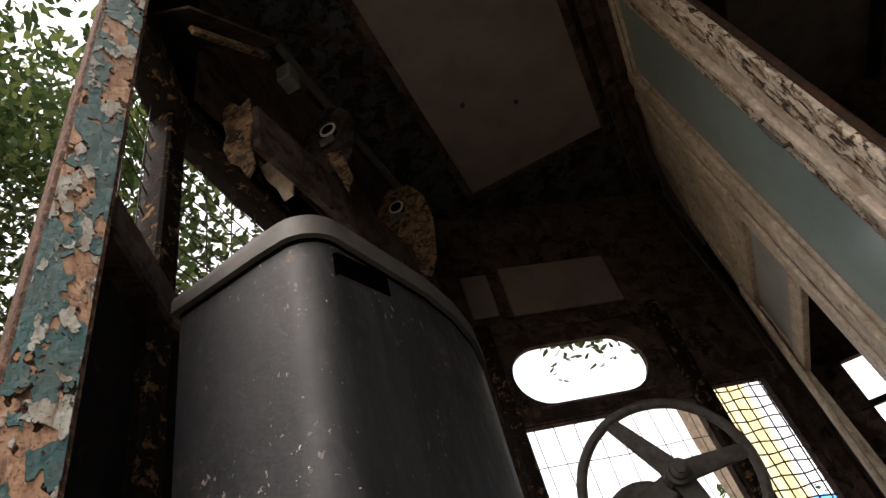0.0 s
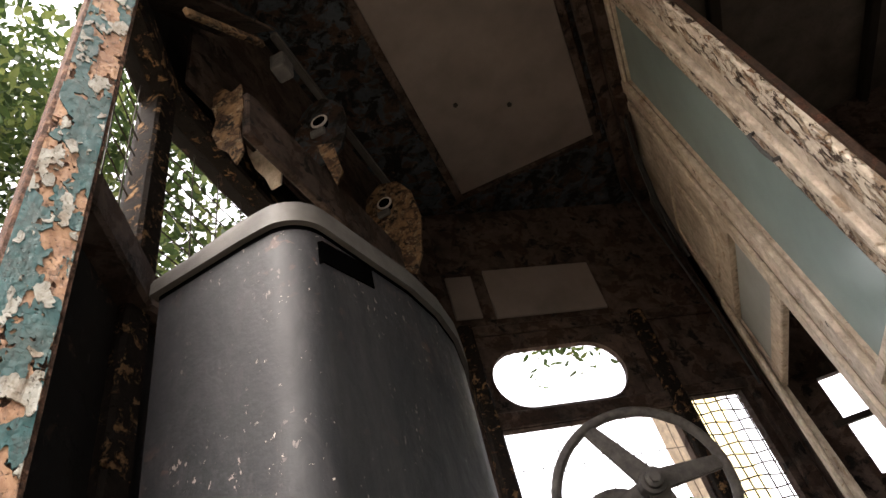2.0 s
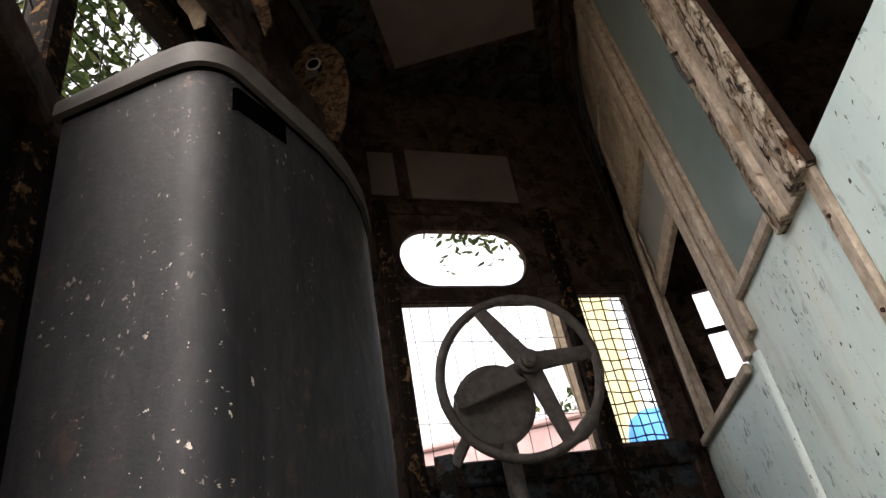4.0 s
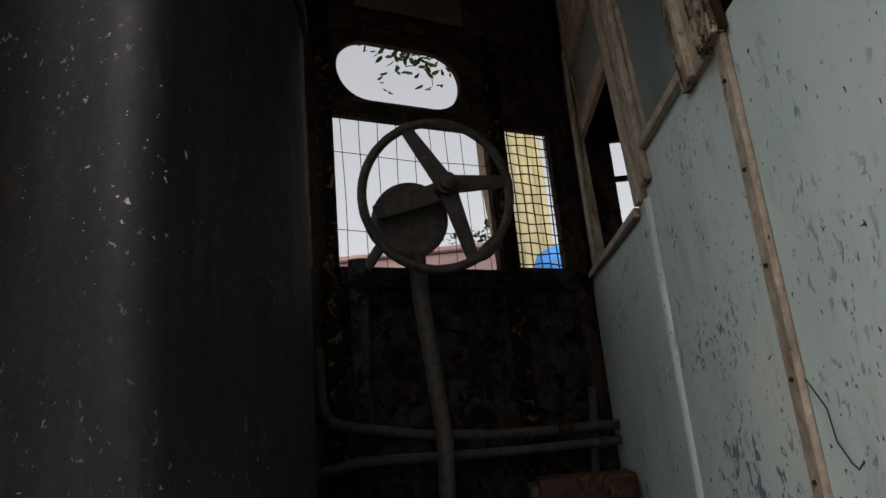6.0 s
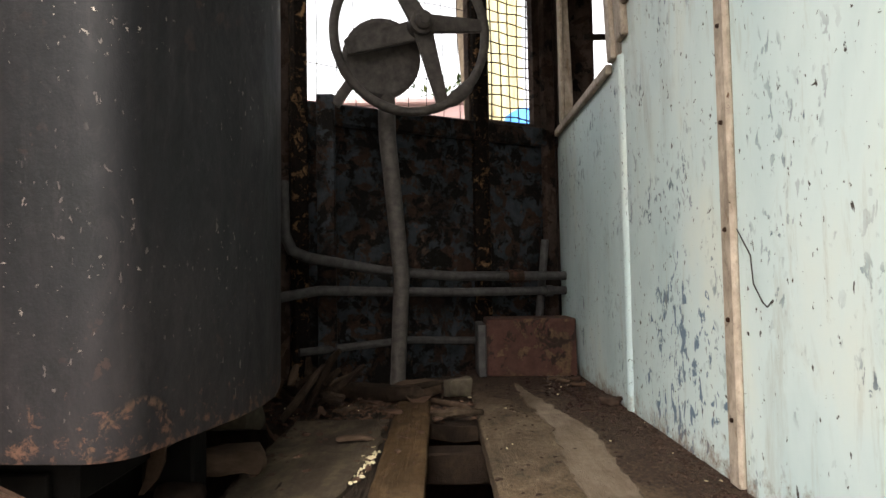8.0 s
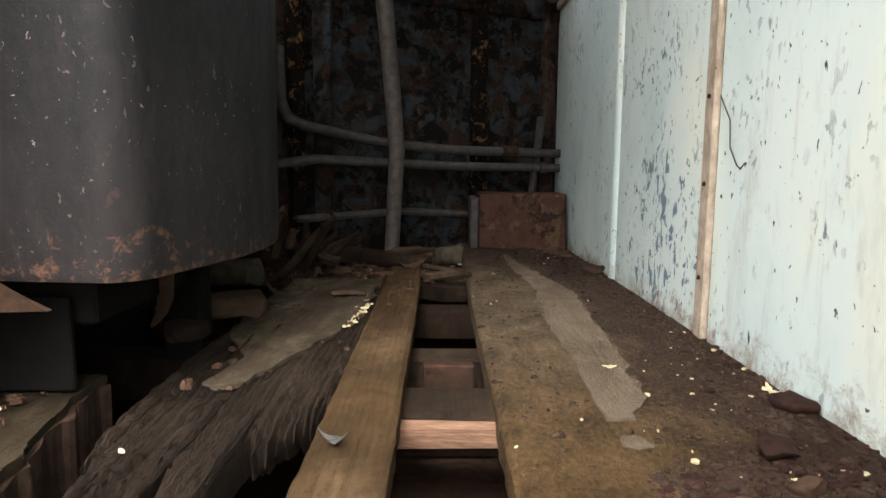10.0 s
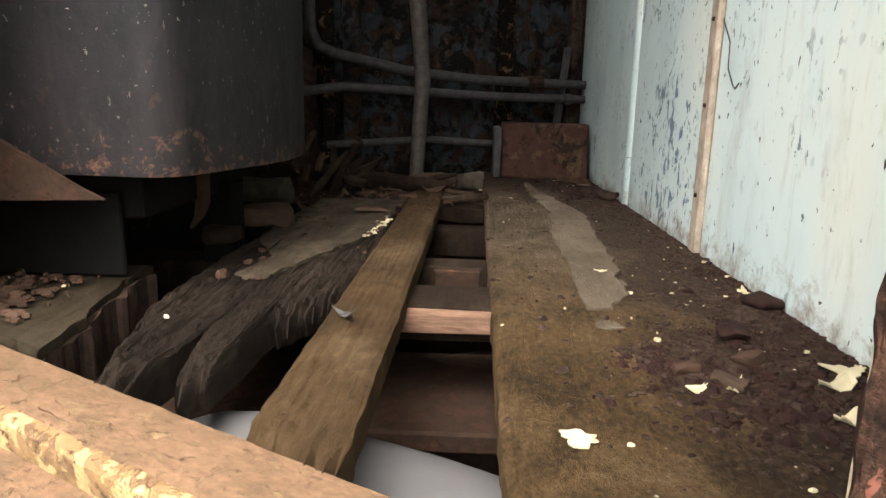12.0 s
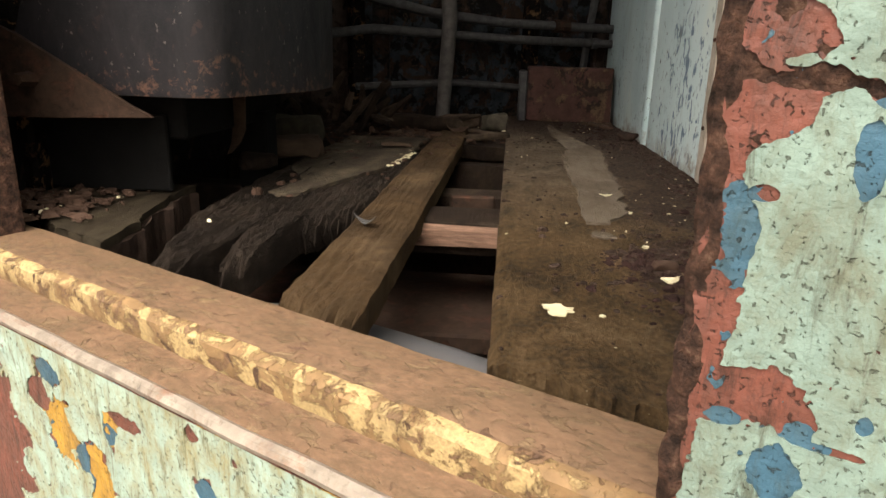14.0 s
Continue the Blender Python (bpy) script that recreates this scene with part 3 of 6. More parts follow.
def holed(us, zs, filled, t0, t1):
    """A slab in the plane of u and z between depths t0 and t1, cut into cells; filled(i, j) says which are solid."""
    b = bmesh.new()
    nu, nz = len(us) - 1, len(zs) - 1
    cell = lambda i, j: 0 <= i < nu and 0 <= j < nz and filled(i, j)
    vs = {}

    def v(i, j, k):
        if (i, j, k) not in vs:
            vs[i, j, k] = b.verts.new((us[i], (t0, t1)[k], zs[j]))
        return vs[i, j, k]
    for i in range(nu):
        for j in range(nz):
            if not cell(i, j):
                continue
            for k in (0, 1):
                b.faces.new((v(i, j, k), v(i + 1, j, k), v(i + 1, j + 1, k), v(i, j + 1, k)))
            for di, dj, a, c in ((-1, 0, (i, j), (i, j + 1)), (1, 0, (i + 1, j), (i + 1, j + 1)), (0, -1, (i, j), (i + 1, j)), (0, 1, (i, j + 1), (i + 1, j + 1))):
                if not cell(i + di, j + dj):
                    b.faces.new((v(*a, 0), v(*c, 0), v(*c, 1), v(*a, 1)))
    return b


def wall_with(us_range, z_range, holes, t0, t1):
    us = sorted({us_range[0], us_range[1], *[h[0] for h in holes], *[h[1] for h in holes]})
    zs = sorted({z_range[0], z_range[1], *[h[2] for h in holes], *[h[3] for h in holes]})

    def filled(i, j):
        cu, cz = (us[i] + us[i + 1]) / 2, (zs[j] + zs[j + 1]) / 2
        return not any(h[0] < cu < h[1] and h[2] < cz < h[3] for h in holes)
    return holed(us, zs, filled, t0, t1)


def roughen(bm, amount, scale, seed=0.0):
    for v in bm.verts:
        v.co += noise.noise_vector(v.co * scale + Vector((seed, seed * 2, 0))) * amount
    return bm


def axes(origin, u, z=(0, 0, 1)):
    """Pose whose x runs along u, whose z is up and whose y is the outward side."""
    u = Vector(u).normalized()
    z = Vector(z)
    y = z.cross(u)
    return Matrix.Translation(origin) @ Matrix((u, y, z)).transposed().to_4x4()

def lattice(ix, iy, seed):
    h = (ix * 374761393 + iy * 668265263 + seed * 982451653) & 0xFFFFFFFF
    h = ((h ^ (h >> 13)) * 1274126177) & 0xFFFFFFFF
    return ((h ^ (h >> 16)) & 0xFFFF) / 65535.0 * 2.0 - 1.0


def fbm(x, y, scale, octaves=4, seed=1, gain=0.55):
    """Fractal noise from about -1 to 1 over whole arrays."""
    total, amp = 0.0, 1.0
    for o in range(octaves):
        px, py = x * scale, y * scale
        ix, iy = np.floor(px).astype(np.int64), np.floor(py).astype(np.int64)
        fx, fy = px - ix, py - iy
        fx, fy = fx * fx * (3 - 2 * fx), fy * fy * (3 - 2 * fy)
        a, b = lattice(ix, iy, seed + o), lattice(ix + 1, iy, seed + o)
        c, d = lattice(ix, iy + 1, seed + o), lattice(ix + 1, iy + 1, seed + o)
        total = total + amp * ((a + (b - a) * fx) * (1 - fy) + (c + (d - c) * fx) * fy)
        amp *= gain
        scale *= 2.03
    return total


def blobs(x, y, spots):
    """Soft patches: (x, y, radius along x, radius along y)."""
    total = 0.0
    for cx, cy, rx, ry in spots:
        total = np.maximum(total, 1.6 * np.exp(-((x - cx) / rx) ** 2 - ((y - cy) / ry) ** 2))
    return total


def paint_layer(name, material, parent, m, u0, u1, z0, z1, cell, field, v0, thick, curl=0.0, label="", rough=0.0):
    """A thin coat of paint over a panel, present where field > 0, with raised torn edges."""
    nu, nz = int(round((u1 - u0) / cell)), int(round((z1 - z0) / cell))
    us, zs = np.linspace(u0, u1, nu + 1), np.linspace(z0, z1, nz + 1)
    gu, gz = np.meshgrid(us, zs, indexing="ij")
    f = field(gu, gz)
    relief = thick + curl * np.exp(-np.clip(f, 0, 9) / 0.10) * (0.6 + 0.4 * fbm(gu, gz, 90.0, 2, 77)) + 0.00012 * fbm(gu, gz, 160.0, 3, 78)
    if rough:
        relief = relief + rough * np.abs(fbm(gu, gz, 55.0, 6, 79, 0.6))
    inside = f > 0
    verts, faces, index = [], [], {}

    def node(i, j):
        k = (i, j)
        if k not in index:
            index[k] = len(verts)
            verts.append((us[i], v0 + relief[i, j], zs[j]))
        return index[k]

    def cross(a, b):
        k = (min(a, b), max(a, b))
        if k not in index:
            fa, fb = f[k[0]], f[k[1]]
            t = fa / (fa - fb)
            q = k[0] if fa > 0 else k[1]
            index[k] = len(verts)
            verts.append((us[k[0][0]] + (us[k[1][0]] - us[k[0][0]]) * t, v0 + relief[q], zs[k[0][1]] + (zs[k[1][1]] - zs[k[0][1]]) * t))
        return index[k]

    def foot(k):
        key = ("foot", k)
        if key not in index:
            index[key] = len(verts)
            verts.append((verts[k][0], v0 - 0.0002, verts[k][2]))
        return index[key]

    count = inside[:-1, :-1].astype(int) + inside[1:, :-1] + inside[1:, 1:] + inside[:-1, 1:]
    for i, j in zip(*np.nonzero(count)):
        ring = ((i, j), (i + 1, j), (i + 1, j + 1), (i, j + 1))
        if count[i, j] == 4:
            faces.append(tuple(node(*q) for q in ring))
            continue
        poly, cut = [], []
        for k in range(4):
            a, b = ring[k], ring[(k + 1) % 4]
            if inside[a]:
                poly.append(node(*a))
            if inside[a] != inside[b]:
                poly.append(cross(a, b))
                cut.append(len(poly) - 1)
        if len(poly) > 2:
            faces.append(tuple(poly))
        n = len(poly)
        for c in cut:
            d = (c + 1) % n
            if d in cut:
                faces.append((poly[c], foot(poly[c]), foot(poly[d]), poly[d]))
    me = bpy.data.meshes.new(name)
    me.from_pydata(verts, [], faces)
    me.materials.append(material)
    for q in me.polygons:
        q.use_smooth = True
    me.set_sharp_from_angle(angle=radians(50))
    ob = new(name, me)
    ob.matrix_world = m
    ob.parent = parent
    if label:
        ob["label"] = label
    return ob

W = 0.485          # partition face
CEIL = 2.40
FAR = axes((-0.36, 1.992, 0), (0.876, 0.482, 0))       # u along the far side wall, y outward
NEARM = axes((0.485, -0.005, 0), (-0.880, 0.475, 0))   # u from the partition to the front; y points to the inside's right hand
NM = NEARM
# in NEARM y positive points outward
PARTM = axes((W, 0, 0), (0, 1, 0))                     # u along y, y into the cab


def wall_thing(name, label, cat="wall"):
    return thing(name, label, cat, kind="structure")


# ---- setting: far side wall ----
far = wall_thing("wall_far", "grimy far side wall of the tram cab, paint flaking to rust")
part("lower_panel", holed([-0.06, 0.60, 0.63, 0.98], [-0.06, 0.84], lambda i, j: True, 0.0, 0.03), M_DARKWALL, far, m=FAR)
OV = (0.023, 0.50, 1.47, 1.70)
part("upper_wall", wall_with((-0.06, 0.98), (0.84, 2.46), [(0.0, 0.585, 0.868, 1.40), (0.668, 0.868, 0.885, 1.43), (0.0, 0.545, 1.45, 1.72)], 0.0, 0.03), M_RUSTWALL, far, m=FAR)


def oval_plate(u0, u1, z0, z1, o, t0, t1, n=14):
    """A plate from u0 to u1 and z0 to z1 with a long round-ended hole o."""
    b = bmesh.new()
    a0, a1, c0, c1 = o
    r = (c1 - c0) / 2
    cz = (c0 + c1) / 2
    inner = [(a1 - r + r * math.cos(t), cz + r * math.sin(t)) for t in [(-90 + 180 * i / n) * math.pi / 180 for i in range(n + 1)]]
    inner += [(a0 + r - r * math.cos(t), cz - r * math.sin(t)) for t in [(-90 + 180 * i / n) * math.pi / 180 for i in range(n + 1)]]
    outer = []
    for x, z in inner:
        dx, dz = x - (a0 + a1) / 2, z - cz
        k = min(((u1 - u0) / 2) / max(abs(dx), 1e-6), ((z1 - z0) / 2) / max(abs(dz), 1e-6))
        outer.append(((u0 + u1) / 2 + dx * k, (z0 + z1) / 2 + dz * k))
    rings = []
    for t in (t0, t1):
        rings.append(([b.verts.new((x, t, z)) for x, z in inner], [b.verts.new((x, t, z)) for x, z in outer]))
    k = len(inner)
    for i in range(k):
        j = (i + 1) % k
        for s in (0, 1):
            b.faces.new((rings[s][0][i], rings[s][0][j], rings[s][1][j], rings[s][1][i]))
        b.faces.new((rings[0][0][i], rings[0][0][j], rings[1][0][j], rings[1][0][i]))
    return b


part("oval_light_frame", oval_plate(0.0, 0.545, 1.45, 1.72, OV, 0.003, 0.027), M_RUSTWALL, far, m=FAR)
for nm, b, mt in (
    ("rail", box(-0.06, -0.03, 0.80, 0.97, 0.0, 0.868, 0.006), M_DARKWALL),
    ("rail", box(-0.06, -0.025, 1.40, 0.60, 0.0, 1.455, 0.008), M_RUSTWALL),
    ("rail", box(0.60, -0.02, 1.432, 0.95, 0.0, 1.47, 0.006), M_RUSTWALL),
    ("rail", box(-0.06, -0.02, 1.76, 0.97, 0.0, 1.80, 0.006), M_RUSTWALL),
    ("post", box(0.588, -0.035, 0.0, 0.648, 0.0, 1.80, 0.008), M_BEAM),
    ("post", box(-0.06, -0.04, 0.0, -0.01, 0.0, 1.80, 0.008), M_BEAM),
    ("post", box(0.893, -0.03, 0.0, 0.945, 0.0, 1.46, 0.006), M_RUSTWALL),
):
    part(nm, b, mt, far, m=FAR)
board = thing("letter_board", "blank off-white board screwed above the oval light", "board")
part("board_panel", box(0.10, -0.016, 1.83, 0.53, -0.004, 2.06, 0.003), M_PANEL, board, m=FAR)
small_board = thing("cover_plate", "small stained cover plate beside the blank board", "plate")
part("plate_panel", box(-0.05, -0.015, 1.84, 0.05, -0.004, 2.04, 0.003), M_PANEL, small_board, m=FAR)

# far front facet, front wall and near front facet
front = wall_thing("wall_front", "narrow front of the tram cab with wire-meshed windows")
P_BAR, P_BAR2 = (-0.61, 0.70), (-0.60, 1.74)
F1 = axes((P_BAR[0], P_BAR[1], 0), (P_BAR2[0] - P_BAR[0], P_BAR2[1] - P_BAR[1], 0))
LF = 1.04
FRONT_HOLES = [(0.02, 0.50, 1.215, 1.70), (0.54, 1.0, 1.215, 1.70)]
# this panel and both corner panels run below the floor to stop light leaks
part("front_panel", wall_with((0.0, LF), (-0.72, 2.46), FRONT_HOLES, 0.0, 0.03), M_SHADEDFRONT, front, m=F1)
farL = FAR @ Vector((-0.06, 0, 0))
F2 = axes((P_BAR2[0], P_BAR2[1], 0), (farL.x - P_BAR2[0], farL.y - P_BAR2[1], 0))
L2 = math.hypot(farL.x - P_BAR2[0], farL.y - P_BAR2[1])
part("corner_panel", wall_with((0.0, L2), (-0.72, 2.46), [(0.03, L2 - 0.03, 0.868, 1.40)], 0.0, 0.03), M_RUSTWALL, front, m=F2)
pL = NEARM @ Vector((1.12, 0.05, 0))
F3 = axes((pL.x, pL.y, 0), (P_BAR[0] - pL.x, P_BAR[1] - pL.y, 0))
L3 = math.hypot(pL.x - P_BAR[0], pL.y - P_BAR[1])
part("corner_panel", wall_with((0.0, L3), (-0.72, 2.46), [(0.0, L3 - 0.015, 1.215, 1.70)], 0.0, 0.03), M_SHADEDFRONT, front, m=F3)
part("corner_bar", box(P_BAR[0] - 0.02, P_BAR[1] - 0.025, -0.1, P_BAR[0] + 0.03, P_BAR[1] + 0.025, 1.76, 0.006), M_BEAM, front)
part("top_rail", bar((P_BAR[0] + 0.02, P_BAR[1], 1.73), (P_BAR2[0] + 0.02, P_BAR2[1], 1.73), 0.05, 0.06, 0.006), M_BEAM, front)
part("top_rail", bar((pL.x + 0.01, pL.y + 0.02, 1.73), (P_BAR[0] + 0.02, P_BAR[1], 1.73), 0.05, 0.06, 0.006), M_BEAM, front)
part("sill_rail", bar((pL.x + 0.01, pL.y + 0.02, 1.18), (P_BAR[0] + 0.02, P_BAR[1], 1.18), 0.05, 0.07, 0.006), M_RUSTWALL, front)
part("sill_rail", bar((P_BAR[0] + 0.02, P_BAR[1], 1.18), (P_BAR2[0] + 0.02, P_BAR2[1], 1.18), 0.05, 0.07, 0.006), M_RUSTWALL, front)


def mesh_screen(name, u0, u1, z0, z1, nu, nz, m, label, r=0.0022, depth=0.014, only=""):
    t = thing(name, label, "wire mesh")
    for i in range(nu):
        u = u0 + (u1 - u0) * (i + 0.5) / nu
        b = tube([(u + 0.004 * math.sin(7 * k + i), depth, z0 + (z1 - z0) * k / 6) for k in range(7)], r, 5)
        part("wire", b, M_MESH, t, m=m)
    for j in range(nz):
        z = z0 + (z1 - z0) * (j + 0.5) / nz
        b = tube([(u0 + (u1 - u0) * k / 6, depth + 2 * r, z + 0.004 * math.sin(5 * k + 2 * j)) for k in range(7)], r, 5)
        part("wire", b, M_MESH, t, m=m)
    return t


mesh_screen("window_mesh", 0.668, 0.868, 0.885, 1.43, 5, 14, FAR, "rusty square wire mesh over the narrow side window", 0.0026)
mesh_screen("window_mesh", 0.0, 0.585, 0.868, 1.40, 9, 2, FAR, "thin upright wires across the wide side window", 0.0014)
mesh_screen("window_mesh", 0.0, L3 - 0.015, 1.215, 1.70, 3, 9, F3, "thin wire mesh in the front corner window", 0.0016)
mesh_screen("window_mesh", 0.02, 0.50, 1.215, 1.70, 6, 9, F1, "thin wire mesh in the front window", 0.0016)
mesh_screen("window_mesh", 0.54, 1.0, 1.215, 1.70, 6, 9, F1, "thin wire mesh in the front window", 0.0016)

# ---- setting: near side wall with the doorway ----
near = wall_thing("wall_near", "outer side wall of the tram with flaking mint, blue and red paint")
part("right_post", box(-0.06, 0.080, -0.62, 0.2515, 0.115, 2.46, 0.002), M_CRUST, near, "door jamb with flaking teal and red paint", m=NM)


def rough_strip(u0, u1, v0, v1, z0, z1, n, amp, sc, slant=0.0):
    b = bmesh.new()
    prev = None
    for k in range(n + 1):
        z = z0 + (z1 - z0) * k / n
        ring = []
        for u, v in ((u0, v0), (u1 - slant, v0), (u1 + 0.004 - slant / 2, (v0 + v1) / 2), (u1, v1), (u0 + (u1 - u0) * 0.5, v1 + 0.003), (u0, v1)):
            d = noise.noise_vector(Vector((u * sc, v * sc, z * sc))) * amp
            ring.append(b.verts.new((u + d.x, v + d.y, z)))
        if prev:
            for i in range(6):
                b.faces.new((prev[i], prev[(i + 1) % 6], ring[(i + 1) % 6], ring[i]))
        else:
            b.faces.new(ring)
        prev = ring
    b.faces.new(prev)
    return b


part("post_edge", rough_strip(0.2485, 0.2605, 0.074, 0.1140, -0.62, 1.2, 700, 0.0036, 60, 0.010), M_CRUST, near, "rust-eaten edge of the door jamb", m=NM, smooth=True)
# torn coats of paint on the door jamb: red primer, then blue, then mint on top
RUST_LINE = lambda u, z: np.exp(-((z - 0.209 - 0.10 * (u - 0.22) - 0.004 * fbm(u, z, 60.0, 3, 5)) / 0.0065) ** 2)
TORN = [(0.252, 0.215, 0.013, 0.045), (0.238, 0.200, 0.016, 0.012), (0.236, 0.226, 0.016, 0.010), (0.249, 0.15, 0.009, 0.03), (0.247, 0.12, 0.008, 0.03), (0.230, 0.088, 0.017, 0.013), (0.214, 0.083, 0.010, 0.008), (0.236, 0.168, 0.006, 0.0035), (0.200, 0.0735, 0.012, 0.0022), (0.247, 0.28, 0.012, 0.05), (0.225, 0.33, 0.02, 0.012), (0.15, 0.30, 0.03, 0.012), (0.135, 0.14, 0.012, 0.02)]
BLUE_SPOTS = [(0.206, 0.186, 0.006, 0.012), (0.242, 0.152, 0.006, 0.010), (0.217, 0.055, 0.010, 0.012), (0.191, 0.087, 0.003, 0.004), (0.24, 0.075, 0.005, 0.003), (0.16, 0.22, 0.012, 0.012), (0.21, 0.285, 0.008, 0.012)]
JU, JZ = (0.085, 0.2585), (-0.06, 0.40)


def red_field(u, z):
    return 0.75 - np.exp((u - 0.2560) / 0.003) - 1.3 * RUST_LINE(u, z) + 0.40 * fbm(u, z, 75.0, 6, 11, 0.66)


def blue_field(u, z):
    return blobs(u, z, [(a, b, 1.7 * c, 1.6 * d) for a, b, c, d in BLUE_SPOTS]) - 0.55 + 0.45 * fbm(u, z, 90.0, 6, 21, 0.66) - 2.0 * np.exp((u - 0.257) / 0.003)


def mint_field(u, z):
    return 0.62 - blobs(u, z, TORN) - blobs(u, z, BLUE_SPOTS) - 0.9 * RUST_LINE(u, z) - np.exp((u - 0.252) / 0.004) + 0.25 * fbm(u, z, 60.0, 6, 31, 0.66) - 1.1 * np.maximum(0, fbm(u, z, 130.0, 4, 33) - 0.75)


paint_layer("rust_crust", M_CRUST, near, NM, 0.17, 0.2585, *JZ, 0.0012, lambda u, z: 0.45 - red_field(u, z) + 0.2 * fbm(u, z, 90.0, 3, 55), 0.1146, 0.0004, 0.0, "flaky crust of rust on the door jamb", 0.0010)
paint_layer("red_coat", M_REDCOAT, near, NM, *JU, *JZ, 0.0013, red_field, 0.1152, 0.0005, 0.0003, "patch of red primer on the door jamb")
paint_layer("blue_coat", M_BLUECOAT, near, NM, *JU, *JZ, 0.0013, blue_field, 0.1156, 0.0004, 0.0001, "remnant of blue paint on the door jamb")
paint_layer("mint_coat", M_MINT, near, NM, *JU, *JZ, 0.0011, mint_field, 0.1159, 0.0006, 0.0005, "torn coat of mint paint on the door jamb")
part("reveal_paint", rough_strip(0.243, 0.2535, 0.066, 0.080, -0.62, 1.2, 500, 0.0015, 50), M_REVEAL, near, "strip of old cream paint on the inner edge of the jamb", m=NM, smooth=True)
part("left_post", box(1.055, 0.02, -0.62, 1.135, 0.09, 2.46, 0.005, seg=2), M_CRUST, near, "door post with flaking orange and teal paint", m=NM)
for u0, u1, z0, z1 in ((-0.06, 0.25, 0.40, 2.45), (-0.06, 0.25, -0.61, -0.06), (-0.06, 0.085, -0.06, 0.40)):
    paint_layer("mint_coat", M_MINT, near, NM, u0, u1, z0, z1, 0.007, lambda u, z: 0.55 + 0.6 * fbm(u, z, 22.0, 5, 34, 0.62), 0.1159, 0.0006, 0.0004, "torn coat of mint paint on the door jamb")
POSTFACE = NM @ Matrix.Translation((1.055, 0, 0)) @ Matrix.Rotation(radians(90), 4, "Z")
paint_layer("peach_coat", M_PEACH, near, POSTFACE, 0.026, 0.084, 0.5, 2.3, 0.0025, lambda u, z: 0.25 + 0.6 * fbm(u, z * 0.6, 38.0, 6, 61, 0.66), 0.0002, 0.0012, 0.0008, "peeling peach undercoat on the door post", 0.0006)
paint_layer("teal_coat", M_TEAL, near, POSTFACE, 0.026, 0.085, 0.5, 2.3, 0.0025, lambda u, z: 0.75 * fbm(u, z * 0.5, 30.0, 6, 62, 0.66), 0.0014, 0.0014, 0.0010, "peeling teal paint on the door post", 0.0005)
paint_layer("grey_coat", M_POSTGREY, near, POSTFACE, 0.027, 0.084, 0.5, 2.3, 0.0025, lambda u, z: -0.45 + 0.8 * fbm(u, z * 0.6, 44.0, 6, 66, 0.66), 0.0025, 0.0012, 0.0010, "scaling grey paint on the door post", 0.0005)
part("door_head", box(0.26, 0.03, 2.05, 1.06, 0.09, 2.46, 0.006), M_RUSTWALL, near, m=NM)
sill = thing("door_sill", "rusty door sill with worn ochre paint", "sill", kind="structure")


def long_strip(profile, u0, u1, n, amp, sc):
    """A strip along u with the profile (v, z), slightly dented."""
    b = bmesh.new()
    prev = None
    k = len(profile)
    for i in range(n + 1):
        u = u0 + (u1 - u0) * i / n
        ring = []
        for v, z in profile:
            d = noise.noise_vector(Vector((u * sc, v * sc, z * sc))) * amp
            ring.append(b.verts.new((u, v + d.y, z + d.z)))
        if prev:
            for j in range(k):
                b.faces.new((prev[j], prev[(j + 1) % k], ring[(j + 1) % k], ring[j]))
        else:
            b.faces.new(ring)
        prev = ring
    b.faces.new(prev)
    return b


part("sill_top", long_strip([(0.0, -0.05), (0.0, -0.010), (0.004, -0.006), (0.03, -0.005), (0.06, -0.006), (0.072, -0.008), (0.076, -0.05)], 0.20, 1.32, 200, 0.0008, 30), M_SILL, sill, m=NM, smooth=True)
part("sill_nosing", long_strip([(0.070, -0.0075), (0.078, -0.0085), (0.083, -0.013), (0.084, -0.022), (0.082, -0.036), (0.07, -0.04)], 0.20, 1.32, 300, 0.0012, 45), M_SILLEDGE, sill, "ochre-painted rounded sill edge", m=NM, smooth=True)
part("sill_step", long_strip([(0.07, -0.09), (0.07, -0.034), (0.09, -0.036), (0.11, -0.037), (0.121, -0.040), (0.124, -0.09)], 0.20, 1.32, 200, 0.0012, 26), M_SILL, sill, m=NM, smooth=True)
part("sill_bead", tube([NM @ Vector((0.2 + 1.12 * i / 40, 0.123 + 0.0005 * math.sin(i * 1.7), -0.0435 + 0.0006 * math.sin(i * 0.9))) for i in range(41)], 0.0065, 8), M_BEAD, sill, "worn pale bead along the sill", smooth=True)
part("outer_panel", box(0.2656, 0.112, -0.62, 1.30, 0.127, -0.046, 0.003), M_CRUST, near, "rusty panel below the sill", m=NM)
PEELED = [(0.83, -0.105, 0.016, 0.012), (0.68, -0.082, 0.022, 0.008), (0.59, -0.060, 0.010, 0.007), (0.93, -0.18, 0.06, 0.10), (0.66, -0.20, 0.03, 0.03), (0.48, -0.13, 0.04, 0.02)]
YELLOWS = [(0.79, -0.128, 0.032, 0.034), (0.735, -0.150, 0.020, 0.03), (0.705, -0.098, 0.012, 0.014)]
BLUES = [(0.80, -0.076, 0.018, 0.011), (0.757, -0.146, 0.010, 0.014), (0.577, -0.104, 0.012, 0.010), (0.60, -0.17, 0.02, 0.03)]
PU, PZ = (0.2656, 1.30), (-0.34, -0.048)
paint_layer("mint_coat", M_MINTPALE, near, NM, *PU, -0.61, -0.34, 0.008, lambda u, z: 0.5 + 0.55 * fbm(u, z, 24.0, 5, 45, 0.62), 0.1277, 0.0012, 0.0006, "torn coat of pale mint paint below the sill")
